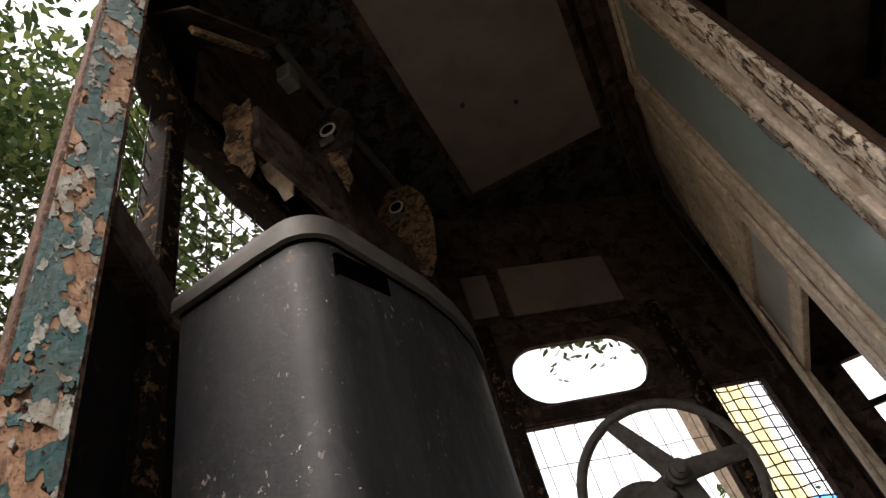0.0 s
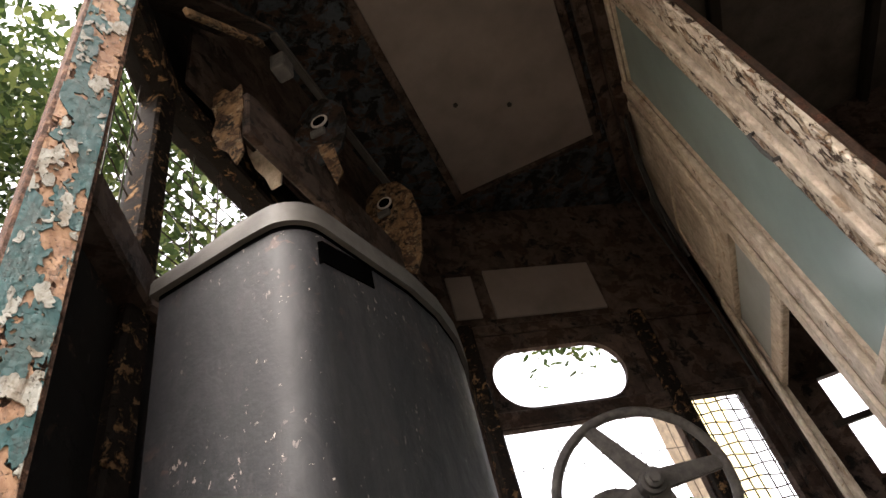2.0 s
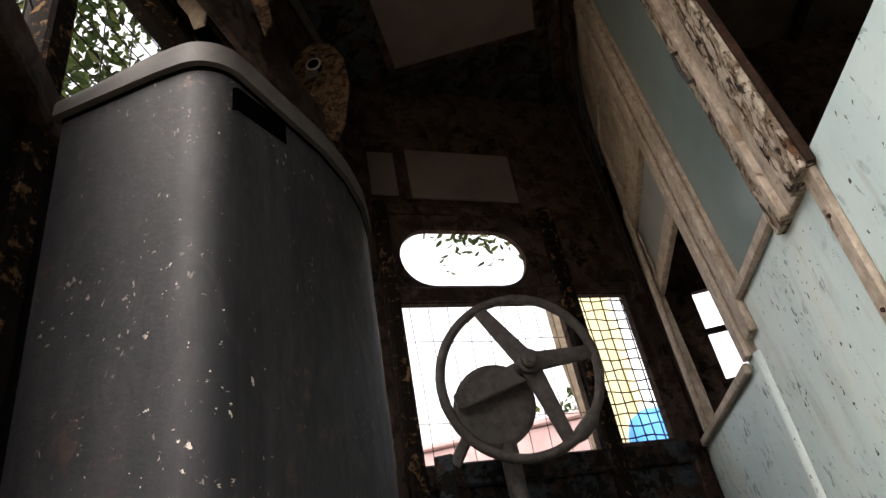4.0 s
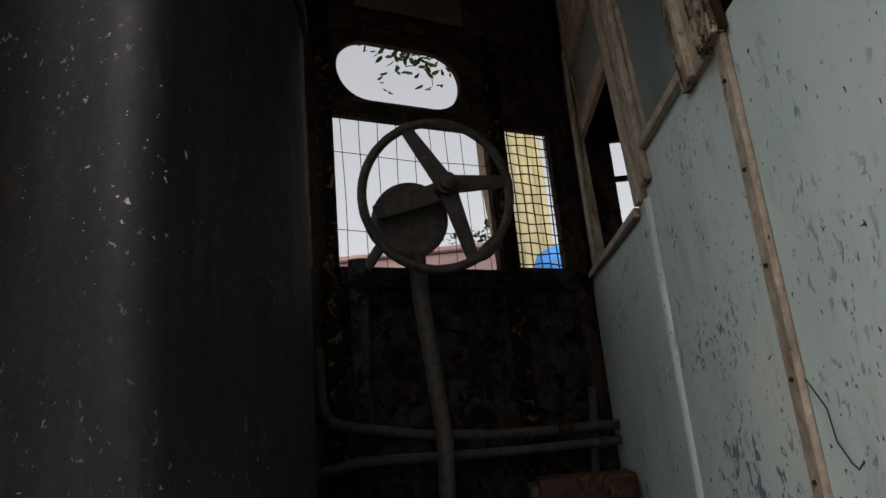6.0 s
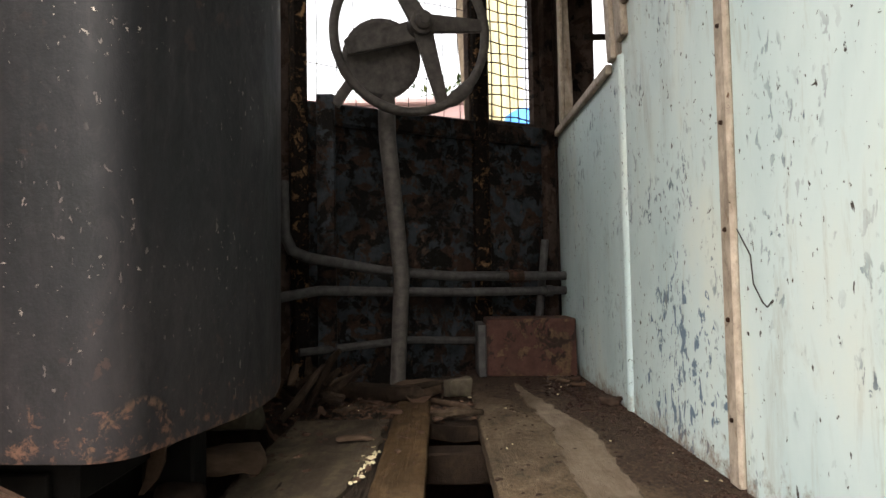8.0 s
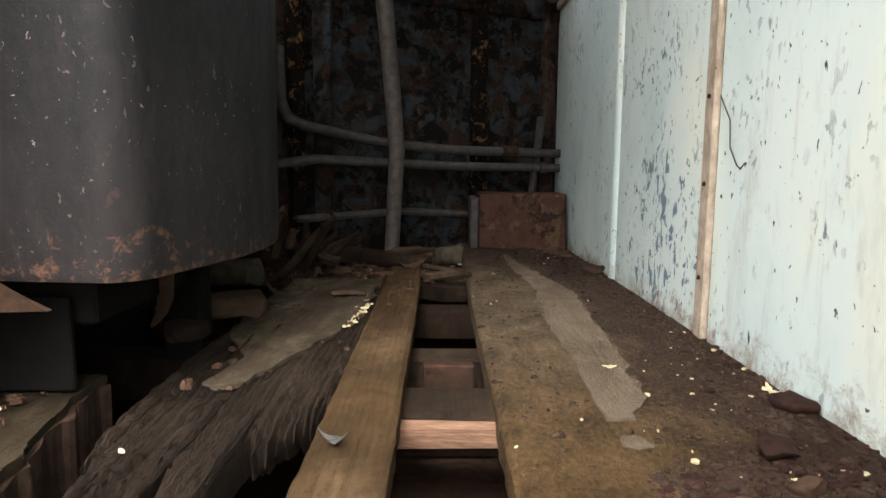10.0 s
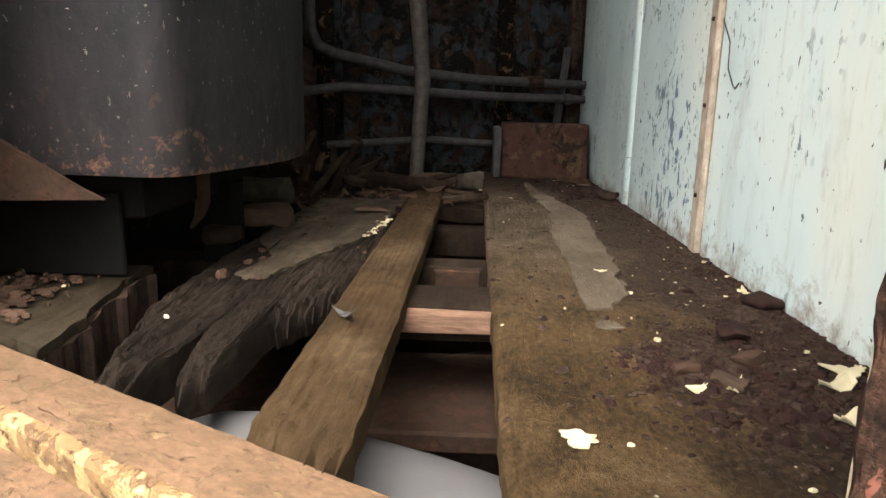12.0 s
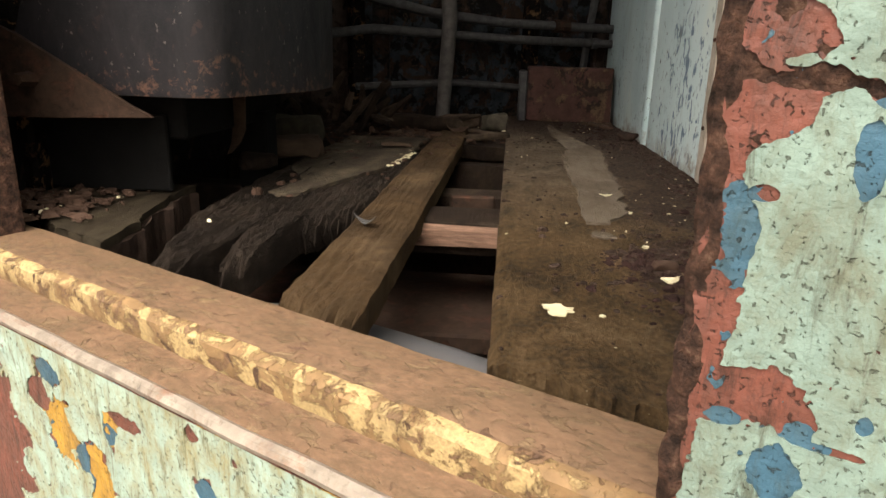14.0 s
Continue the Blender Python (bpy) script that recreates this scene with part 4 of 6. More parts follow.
paint_layer("red_coat", M_REDCOAT, near, NM, *PU, *PZ, 0.004, lambda u, z: 0.45 + 0.6 * fbm(u, z, 30.0, 4, 41) + 0.6 * blobs(u, z, [(0.93, -0.18, 0.08, 0.13)]), 0.1272, 0.0004, 0.0, "patch of red primer below the sill")
paint_layer("yellow_coat", M_YELLOWCOAT, near, NM, *PU, *PZ, 0.003, lambda u, z: blobs(u, z, YELLOWS) - 0.35 - 1.2 * blobs(u, z, PEELED) + 0.5 * fbm(u, z, 40.0, 6, 42, 0.68), 0.1275, 0.0005, 0.0002, "patch of yellow paint below the sill")
paint_layer("blue_coat", M_BLUECOAT, near, NM, *PU, *PZ, 0.003, lambda u, z: blobs(u, z, BLUES) - 0.5 - blobs(u, z, PEELED) + 0.5 * fbm(u, z, 48.0, 6, 43, 0.68), 0.1278, 0.0006, 0.0002, "patch of blue paint below the sill")
paint_layer("mint_coat", M_MINTPALE, near, NM, *PU, *PZ, 0.0025, lambda u, z: 0.55 - blobs(u, z, PEELED) - blobs(u, z, YELLOWS) - blobs(u, z, BLUES) + 0.55 * fbm(u, z, 30.0, 6, 44, 0.68), 0.1277, 0.0012, 0.0006, "torn coat of pale mint paint below the sill")

# ---- setting: partition to the saloon ----
partition = wall_thing("wall_partition", "pale blue partition with peeling paint and cream framing")
part("blue_panel", holed([-0.3, 0.985], [-0.02, 0.955], lambda i, j: True, -0.03, 0.0), M_BLUE, partition, m=PARTM)
part("blue_panel", holed([0.985, 1.55], [-0.02, 0.955], lambda i, j: True, -0.03, -0.003), M_BLUE, partition, m=PARTM)
part("blue_panel", wall_with((1.55, 2.50), (-0.02, 0.86), [], -0.03, -0.006), M_BLUE, partition, m=PARTM)
part("batten", box(0.962, 0.0, 0.0, 1.0, 0.012, 0.955, 0.004), M_CREAM, partition, "narrow cream batten with screw heads", m=PARTM)
for bz in (0.10, 0.25, 0.386, 0.55, 0.70, 0.85):
    part("screw_head", tube([PARTM @ Vector((0.981, 0.010, bz)), PARTM @ Vector((0.981, 0.0155, bz))], [0.0045, 0.003], 8), M_RUST, partition)
part("corner_moulding", tube([PARTM @ Vector((1.555, -0.016, z)) for z in (-0.01, 0.3, 0.6, 0.85)], 0.024, 18), M_BLUE, partition, smooth=True)
SL = 0.15


def sheared(b, k=SL):
    """Leans a piece of the sagging upper partition."""
    for v in b.verts:
        if v.co.z > 1.0:
            v.co.x += (v.co.z - 1.0) * k
    return b


part("upper_panel", sheared(wall_with((1.10, 2.32), (0.86, 2.46), [(1.16, 1.49, 0.985, 2.30), (1.65, 2.26, 0.86, 1.62), (1.10, 1.47, 0.86, 0.986)], -0.03, -0.004)), M_CREAM, partition, m=PARTM)
part("corner_fill", box(2.32, -0.03, 0.86, 2.56, -0.004, 2.46), M_RUSTWALL, partition, m=PARTM)
part("window_strip", sheared(box(1.49, -0.004, 0.88, 1.55, 0.014, 2.40, 0.006, seg=2)), M_CREAM, partition, m=PARTM)
part("window_strip", sheared(box(1.60, -0.004, 0.86, 1.645, 0.010, 2.40, 0.005, seg=2)), M_CREAM, partition, m=PARTM)
part("sill_strip", box(1.12, -0.004, 0.955, 1.55, 0.012, 0.985, 0.005), M_CREAM, partition, m=PARTM)
part("head_strip", box(1.30, -0.003, 2.30, 1.72, 0.010, 2.34, 0.005), M_CREAM, partition, m=PARTM)
part("glass_pane", sheared(box(1.13, -0.02, 0.97, 1.51, -0.014, 2.32)), M_GLASS, partition, "dusty teal window pane", m=PARTM)
for u0, u1, v0, v1, mt in ((1.118, 1.166, -0.005, 0.014, M_CRACKED), (1.098, 1.116, -0.005, 0.022, M_CREAM), (1.045, 1.096, -0.005, 0.010, M_CREAM), (1.030, 1.043, -0.005, 0.020, M_CREAM), (0.958, 1.028, 0.0, 0.028, M_CRACKED), (0.946, 0.9565, 0.004, 0.018, M_RUST)):
    part("jamb_moulding", sheared(box(u0, v0, 0.925, u1, v1, 2.45, 0.004, seg=2), 0.115), mt, partition, m=PARTM)
part("sill_beam", box(1.65, -0.006, 0.835, 2.40, 0.012, 0.862, 0.004), M_CREAM, partition, m=PARTM)
part("far_stile", box(2.26, -0.004, 0.862, 2.31, 0.010, 1.7, 0.004), M_CREAM, partition, m=PARTM)
part("sash_panel", sheared(box(1.70, -0.030, 1.40, 2.255, -0.022, 1.615)), M_GREYPANEL, partition, "dull grey sash panel", m=PARTM)
part("sash_rail", sheared(box(1.655, -0.034, 1.345, 2.258, -0.010, 1.405, 0.004)), M_CREAM, partition, m=PARTM)
part("sash_stile", sheared(box(2.20, -0.034, 1.406, 2.258, -0.014, 1.615, 0.004)), M_CREAM, partition, m=PARTM)
part("panel_bead", tube([PARTM @ Vector((u + (z - 1.0) * SL, -0.002, z)) for u, z in [(1.94 + 0.17 * math.copysign(abs(math.cos(a)) ** 0.4, math.cos(a)), 1.88 + 0.17 * math.copysign(abs(math.sin(a)) ** 0.4, math.sin(a))) for a in [2 * math.pi * i / 48 for i in range(48)]]], 0.007, 8, True), M_CREAM, partition, "raised bead round a sunk panel", smooth=True)
hk = thing("door_handle", "small dark metal pull handle on the cream jamb", "handle")
part("handle_bow", tube([PARTM @ Vector(p) for p in ((1.165, 0.0, 1.39), (1.165, 0.034, 1.385), (1.16, 0.036, 1.33), (1.155, 0.034, 1.295), (1.15, 0.0, 1.29))], 0.0045, 8), M_PIPE, hk, smooth=True)

# ---- ceiling ----
cl = tagged(new("ceiling", finish("ceiling", prism([(W + 0.02, -0.06), (W + 0.02, 2.48), (-0.42, 1.99), (-0.63, 1.76), (-0.64, 0.68), (-0.50, 0.47)], CEIL, CEIL + 0.05), M_DARKWALL)), "dark soot-stained cab ceiling", "ceiling", kind="structure")
part_trim = thing("ceiling_trim", "dark stained trim in the corner of ceiling and partition", "trim", kind="structure")
part("trim_bar", box(0.435, 0.3, CEIL - 0.07, W - 0.004, 2.38, CEIL - 0.003, 0.008, seg=2), M_RUSTWALL, part_trim)
part("trim_bar", box(0.385, 0.3, CEIL - 0.035, 0.432, 2.30, CEIL - 0.003, 0.006, seg=2), M_RUSTWALL, part_trim)
cb = thing("ceiling_panel", "plain off-white ceiling board with two screw heads", "panel")
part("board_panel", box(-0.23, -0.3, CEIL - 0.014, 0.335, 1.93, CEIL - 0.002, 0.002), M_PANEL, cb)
for nm, b in (("edge_batten", box(-0.26, -0.3, CEIL - 0.024, -0.23, 1.96, CEIL - 0.001, 0.004)), ("edge_batten", box(0.335, -0.3, CEIL - 0.024, 0.365, 1.96, CEIL - 0.001, 0.004)), ("edge_batten", box(-0.23, 1.93, CEIL - 0.022, 0.335, 1.955, CEIL - 0.001, 0.004))):
    part(nm, b, M_RUSTWALL, cb)
for x, y in ((-0.095, 1.52), (0.08, 1.62)):
    part("screw", prism([(x + 0.009 * math.cos(a * 0.785), y + 0.009 * math.sin(a * 0.785)) for a in range(8)], CEIL - 0.018, CEIL - 0.013), M_MESH, cb)

# ---- controller cabinet ----
def cab_outline(g=0.0):
    pts = [(-0.485 - g, 0.632 - g), (-0.345, 0.613 - g)]
    for i in range(11):
        a = radians(-97 + i * 80 / 10)
        pts.append((-0.305 + (0.052 + g) * math.cos(a), 0.662 + (0.052 + g) * math.sin(a)))
    curve = [(-0.232, 0.74), (-0.212, 0.82), (-0.202, 0.90), (-0.203, 0.98), (-0.216, 1.06), (-0.245, 1.14), (-0.30, 1.20)]
    pts += [(x + g, y + (g if y > 1.1 else 0)) for x, y in curve]
    pts.append((-0.485 - g, 1.22 + g))
    return pts


ctl = thing("controller_cabinet", "tall black steel controller cabinet with rounded front, scuffed", "cabinet")
SCX, SCY = -0.33, 0.9
o0 = cab_outline()
body_bm = bmesh.new()
rings = []
for z, k in ((0.15, 0.955), (0.16, 0.965), (0.30, 0.974), (0.5, 0.985), (1.072, 1.0)):
    wide = 0.10 * max(0.0, (0.40 - z) / 0.25)
    rings.append([body_bm.verts.new((SCX + (x - SCX) * k - (wide + (1 - k) * 0.2 if x < -0.4 else 0.0), SCY + (y - SCY) * k, z)) for x, y in o0])
for a, c in zip(rings[:-1], rings[1:]):
    for i in range(len(o0)):
        j = (i + 1) % len(o0)
        body_bm.faces.new((a[i], a[j], c[j], c[i]))
body_bm.faces.new(rings[0][::-1])
body_bm.faces.new(rings[-1])
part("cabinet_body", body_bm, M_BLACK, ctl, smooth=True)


def skin_strip(pts, z0, z1, out, inn, rise=0.0):
    """A shallow strip that follows the cabinet's skin from z0 to z1, standing proud by out and reaching inn inwards."""
    b = bmesh.new()
    rows = []
    for i, (x, y) in enumerate(pts):
        (xa, ya), (xb, yb) = pts[max(i - 1, 0)], pts[min(i + 1, len(pts) - 1)]
        nrm = Vector((yb - ya, xa - xb, 0)).normalized()
        o, q = Vector((x, y, 0)) + nrm * out, Vector((x, y, 0)) - nrm * inn
        rows.append([b.verts.new((c.x, c.y, z)) for c, z in ((o, z0 + rise * i), (o, z1 + rise * i), (q, z1 + rise * i), (q, z0 + rise * i))])
    for r0, r1 in zip(rows[:-1], rows[1:]):
        for k in range(4):
            b.faces.new((r0[k], r0[(k + 1) % 4], r1[(k + 1) % 4], r1[k]))
    b.faces.new(rows[0][::-1])
    b.faces.new(rows[-1])
    return b


slot_bm = skin_strip([o0[11], o0[12], ((o0[12][0] + o0[13][0]) / 2, (o0[12][1] + o0[13][1]) / 2), o0[13]], 1.014, 1.051, 0.0012, 0.01, 0.006)
# black strip on the skin, painted in for the lid's overhang shadow
part("lid_gasket", skin_strip(o0[:18], 1.067, 1.0735, 0.0008, 0.01), M_SHADEBLACK, ctl, "black strip painted as the shadow under the lid")
part("lid", prism(cab_outline(0.009), 1.074, 1.108, 0.016, 3), M_LID, ctl, "grey cast lid with rounded rim", smooth=True)
# strip on the skin, coloured black for the dark inside of the slot
part("slot", slot_bm, M_SHADEBLACK, ctl, "dark rectangular slot")
skirt_bm = prism([(-0.345, 0.125), (-0.375, 0.140), (-0.524, 0.228), (-0.66, 0.29), (-0.66, 0.118), (-0.5, 0.120)], -0.004, 0.004)
bmesh.ops.transform(skirt_bm, matrix=Matrix.Translation((0, 0.602, 0)) @ Matrix.Rotation(radians(90), 4, "X"), verts=skirt_bm.verts)
part("base_skirt", skirt_bm, M_RUST, ctl, "rusty base plate cut on a slant")
part("bolt", tube([(-0.508, 0.57, 0.17), (-0.508, 0.60, 0.17)], [0.008, 0.011], 6), M_RUST, ctl)
part("base_frame", box(-0.64, 0.72, 0.08, -0.36, 1.12, 0.149, 0.004), M_DARKIRON, ctl)
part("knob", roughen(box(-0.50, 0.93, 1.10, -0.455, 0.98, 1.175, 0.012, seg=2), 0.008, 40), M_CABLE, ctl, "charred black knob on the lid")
part("leg", box(-0.40, 1.0, -0.10, -0.34, 1.06, 0.10, 0.004), M_DARKIRON, ctl)
part("leg", box(-0.58, 0.80, -0.10, -0.52, 0.86, 0.10, 0.004), M_DARKIRON, ctl)

# ---- hand wheel on its column ----
whl = thing("brake_wheel", "weathered grey iron hand wheel with three spokes on a column", "wheel")
HUB = Vector((-0.032, 1.86, 1.027))
WM = Matrix.Translation(HUB) @ Matrix.Rotation(radians(12), 4, "Z") @ Matrix.Rotation(radians(8), 4, "X")
R = 0.222
BOSS = Vector((0.026, -0.015, 0.028))
part("rim", roughen(tube([WM @ Vector((R * math.cos(a), 0, R * math.sin(a))) for a in [2 * math.pi * i / 56 for i in range(56)]], 0.014, 10, True), 0.0015, 60), M_WHEEL, whl, smooth=True)
part("grip", tube([WM @ Vector((R * math.cos(radians(a)), 0, R * math.sin(radians(a)))) for a in (-60, -55, -48, -41, -36)], [0.015, 0.021, 0.022, 0.02, 0.015], 12), M_WHEEL, whl, "lump of old tape on the rim", smooth=True)


def tapered_bar(p, q, w0, w1, t):
    """A flat bar from p to q across the wheel's plane, w0 wide at p and w1 at q."""
    d = (q - p).normalized()
    side = d.cross(Vector((0, 1, 0))).normalized()
    b = bmesh.new()
    vs = [[b.verts.new(WM @ (c + side * w * e + Vector((0, y, 0)))) for e, y in ((-0.5, -t), (0.5, -t), (0.5, t), (-0.5, t))] for c, w in ((p, w0), (q, w1))]
    for i in range(4):
        b.faces.new((vs[0][i], vs[0][(i + 1) % 4], vs[1][(i + 1) % 4], vs[1][i]))
    b.faces.new(vs[0][::-1])
    b.faces.new(vs[1])
    bmesh.ops.bevel(b, geom=b.edges[:], offset=0.004, segments=2, affect="EDGES")
    return b


for ang in (112, 9, -64):
    a = radians(ang)
    part("spoke", tapered_bar(BOSS, Vector((R * math.cos(a), 0, R * math.sin(a))), 0.058, 0.036, 0.008), M_WHEEL, whl)
part("hub", tube([WM @ (BOSS + Vector((0, y, 0))) for y in (-0.05, -0.046, -0.03, -0.028, 0.03, 0.10)], [0.014, 0.022, 0.024, 0.033, 0.036, 0.03], 16), M_WHEEL, whl)
part("hub_nut", tube([WM @ (BOSS + Vector((0, y, 0))) for y in (-0.062, -0.05)], 0.013, 6), M_WHEEL, whl)
part("drum", tube([WM @ Vector((-0.075, y, -0.058)) for y in (0.075, 0.08, 0.15, 0.20, 0.205)], [0.105, 0.118, 0.118, 0.09, 0.07], 32), M_WHEEL, whl)
part("bracket_arm", tapered_bar(BOSS + Vector((0.01, 0.045, -0.005)), Vector((-0.185, 0.045, -0.040)), 0.062, 0.048, 0.012), M_WHEEL, whl)
part("column", tube([(-0.115, 1.97, 0.95), (-0.113, 1.96, 0.75), (-0.09, 1.95, 0.5), (-0.075, 1.95, 0.32), (-0.082, 1.93, 0.18), (-0.09, 1.91, 0.0)], [0.027, 0.026, 0.025, 0.024, 0.023, 0.022], 10), M_WHEEL, whl, "bent grey strap column", smooth=True)
part("stay", bar((-0.272, 1.962, 0.85), (-0.195, 1.95, 0.95), 0.012, 0.034, 0.003), M_WHEEL, whl)
part("stay_post", box(-0.328, 1.955, 0.0, -0.272, 1.975, 0.885, 0.004), M_DARKWALL, whl, "flat rusted upright behind the wheel")

# ---- pipes ----
def far_pt(u, inw, z):
    return FAR @ Vector((u, -inw, z))


pipes = thing("conduit_pipes", "two grey painted pipes running low along the far wall", "pipe")
part("pipe", tube([far_pt(-0.115, 0.13, 0.60), far_pt(-0.11, 0.13, 0.45), far_pt(-0.09, 0.13, 0.405), far_pt(-0.04, 0.12, 0.385), far_pt(0.2, 0.10, 0.345), far_pt(0.45, 0.10, 0.325), far_pt(0.95, 0.10, 0.32)], 0.016, 10), M_PIPE, pipes, smooth=True)
part("pipe", tube([far_pt(-0.15, 0.13, 0.27), far_pt(0.0, 0.10, 0.29), far_pt(0.25, 0.10, 0.28), far_pt(0.5, 0.10, 0.272), far_pt(0.95, 0.10, 0.268)], 0.015, 10), M_PIPE, pipes, smooth=True)
part("pipe", tube([far_pt(-0.05, 0.06, 0.11), far_pt(0.3, 0.06, 0.125), far_pt(0.7, 0.06, 0.10)], 0.012, 8), M_PIPE, pipes, smooth=True)
part("coupling", tube([far_pt(0.66, 0.10, 0.322), far_pt(0.72, 0.10, 0.322)], 0.023, 10), M_RUST, pipes)
part("coupling", tube([far_pt(0.82, 0.10, 0.268), far_pt(0.85, 0.10, 0.268)], 0.02, 10), M_PIPE, pipes)
part("riser", tube([far_pt(0.80, 0.07, 0.05), far_pt(0.85, 0.07, 0.45)], 0.014, 8), M_PIPE, pipes)

crate = thing("wooden_box", "battered red-brown box against the partition foot", "box")
part("box_body", roughen(box(0.185, 2.10, 0.0, W - 0.01, 2.26, 0.185, 0.008, seg=2), 0.004, 9), M_BLOCK, crate)
part("box_side", roughen(box(0.155, 2.09, 0.0, 0.183, 2.25, 0.17, 0.004), 0.004, 9), M_PIPE, crate)

# ---- destination gear under the ceiling at the front ----
M_SOCKET = plain("pale_socket_metal", (0.30, 0.28, 0.26), 0.5, 0.0, 0.3, 30.0, 0.3)
gear = thing("destination_gear", "rusted destination blind gear with two round sockets", "machine part")
def disc_plate(y0, y1, z0, z1, n=14):
    cy, cz, ry, rz = (y0 + y1) / 2, (z0 + z1) / 2, (y1 - y0) / 2, (z1 - z0) / 2
    return [(cy + ry * math.cos(a) * (1 + 0.05 * math.sin(5 * a)), cz + rz * math.sin(a)) for a in [2 * math.pi * i / n for i in range(n)]]


def xz_plate(pts, y, t):
    """A plate of thickness t at y with the outline pts (x, z)."""
    bm = prism(pts, -t / 2, t / 2)
    bmesh.ops.transform(bm, matrix=Matrix.Translation((0, y, 0)) @ Matrix.Rotation(radians(90), 4, "X"), verts=bm.verts)
    return bm


part("end_plate", xz_plate(disc_plate(-0.50, -0.345, 1.79, 2.07), 1.075, 0.008), M_DARKWALL, gear)
part("end_plate", xz_plate([(-0.47, 1.76), (-0.485, 1.92), (-0.46, 2.03), (-0.41, 2.07), (-0.35, 2.05), (-0.315, 1.98), (-0.305, 1.86), (-0.33, 1.72), (-0.36, 1.66), (-0.42, 1.70)], 1.445, 0.010), M_OCHRE, gear)
part("torn_sheet", xz_plate([(-0.43, 1.84), (-0.385, 1.82), (-0.37, 1.70), (-0.39, 1.66)], 1.05, 0.006), M_OCHRE, gear)
part("torn_sheet", xz_plate([(-0.561, 1.818), (-0.526, 1.837), (-0.501, 1.800), (-0.477, 1.816), (-0.471, 1.722), (-0.483, 1.663), (-0.471, 1.565), (-0.490, 1.535), (-0.509, 1.588), (-0.534, 1.621), (-0.550, 1.676), (-0.540, 1.720)], 0.80, 0.006), M_OCHRE, gear, "torn ochre sheet metal")
part("torn_sheet", xz_plate([(-0.576, 1.902), (-0.551, 1.899), (-0.534, 1.843), (-0.505, 1.795), (-0.496, 1.726), (-0.474, 1.670), (-0.481, 1.622), (-0.505, 1.619), (-0.519, 1.667), (-0.544, 1.717), (-0.562, 1.781)], 0.95, 0.006), M_CREAM, gear, "torn sheet with pale flaking paint")
part("hanging_flap", bar((-0.52, 0.56, 1.86), (-0.46, 0.80, 2.04), 0.16, 0.006, 0.001, up=(0.5, 0, 1)), M_RUSTWALL, gear)
part("flap_edge", bar((-0.47, 0.60, 1.80), (-0.42, 0.80, 1.95), 0.012, 0.02, 0.002), M_OCHRE, gear)
part("lower_beam", bar((-0.47, 0.80, 1.70), (-0.385, 1.55, 1.70), 0.02, 0.15, 0.004), M_RUSTWALL, gear)
part("rod", bar((-0.425, 0.86, 2.10), (-0.38, 1.66, 2.09), 0.020, 0.026, 0.004), M_LID, gear)
part("back_sheet", bar((-0.56, 0.72, 2.08), (-0.48, 1.8, 2.08), 0.008, 0.60, 0.0), M_RUSTWALL, gear)
part("block", box(-0.44, 0.86, 1.94, -0.40, 0.91, 2.0, 0.004), M_PIPE, gear)
for y, z, x in ((1.065, 1.945, -0.416), (1.43, 1.955, -0.40)):
    ring = [(x + 0.021 * math.cos(a), y - 0.010, z + 0.021 * math.sin(a)) for a in [2 * math.pi * i / 16 for i in range(16)]]
    part("socket", tube(ring, 0.0035, 8, True), M_SOCKET, gear, "pale round socket ring", smooth=True)
    # capped tube, coloured black for the shade inside the socket
    part("socket_tube", tube([(x, y - 0.012, z), (x, y + 0.02, z)], 0.019, 12), M_SHADEBLACK, gear)
    part("socket_lug", box(x - 0.03, y - 0.012, z - 0.05, x + 0.012, y + 0.0, z - 0.026, 0.003), M_PIPE, gear)

cables = thing("hanging_cables", "old black cables sagging in the ceiling corner", "cable")
for k, pts in enumerate((((0.455, 1.45, 2.39), (0.455, 1.75, 2.37), (0.455, 2.0, 2.30), (0.45, 2.15, 2.12), (0.455, 2.2, 2.0), (0.46, 2.24, 1.9)),
                         ((0.46, 1.9, 2.38), (0.45, 2.1, 2.25), (0.44, 2.2, 2.05), (0.45, 2.28, 2.0), (0.46, 2.3, 2.12), (0.46, 2.25, 2.25)),
                         ((0.40, 2.2, 2.39), (0.41, 2.27, 2.2), (0.43, 2.30, 2.0), (0.45, 2.33, 1.7), (0.455, 2.35, 1.4)))):
    part("cable", tube(pts, 0.008 - 0.0015 * k, 7), M_CABLE, cables, smooth=True)
loose = thing("loose_wire", "short thin wire curling off the pale blue partition", "wire")
part("wire_strand", tube([(0.481, 0.960, 0.385), (0.476, 0.945, 0.380), (0.478, 0.915, 0.345), (0.476, 0.905, 0.305), (0.478, 0.885, 0.280), (0.475, 0.866, 0.274), (0.476, 0.856, 0.282)], 0.0011, 6), M_PIPE, loose, smooth=True)

# ---- floor ----

def ragged(pts, step_len, amp, seed):
    out = []
    for (x0, y0), (x1, y1) in zip(pts, pts[1:] + pts[:1]):
        k = max(1, int(math.hypot(x1 - x0, y1 - y0) / step_len))
        for i in range(k):
            x, y = x0 + (x1 - x0) * i / k, y0 + (y1 - y0) * i / k
            d = noise.noise_vector(Vector((x * 60, y * 25, seed))) * amp
            out.append((x + d.x, y + d.y))
    return out


fl = thing("floor", "rotten plank floor with gaps over the underframe", "floor", kind="structure")


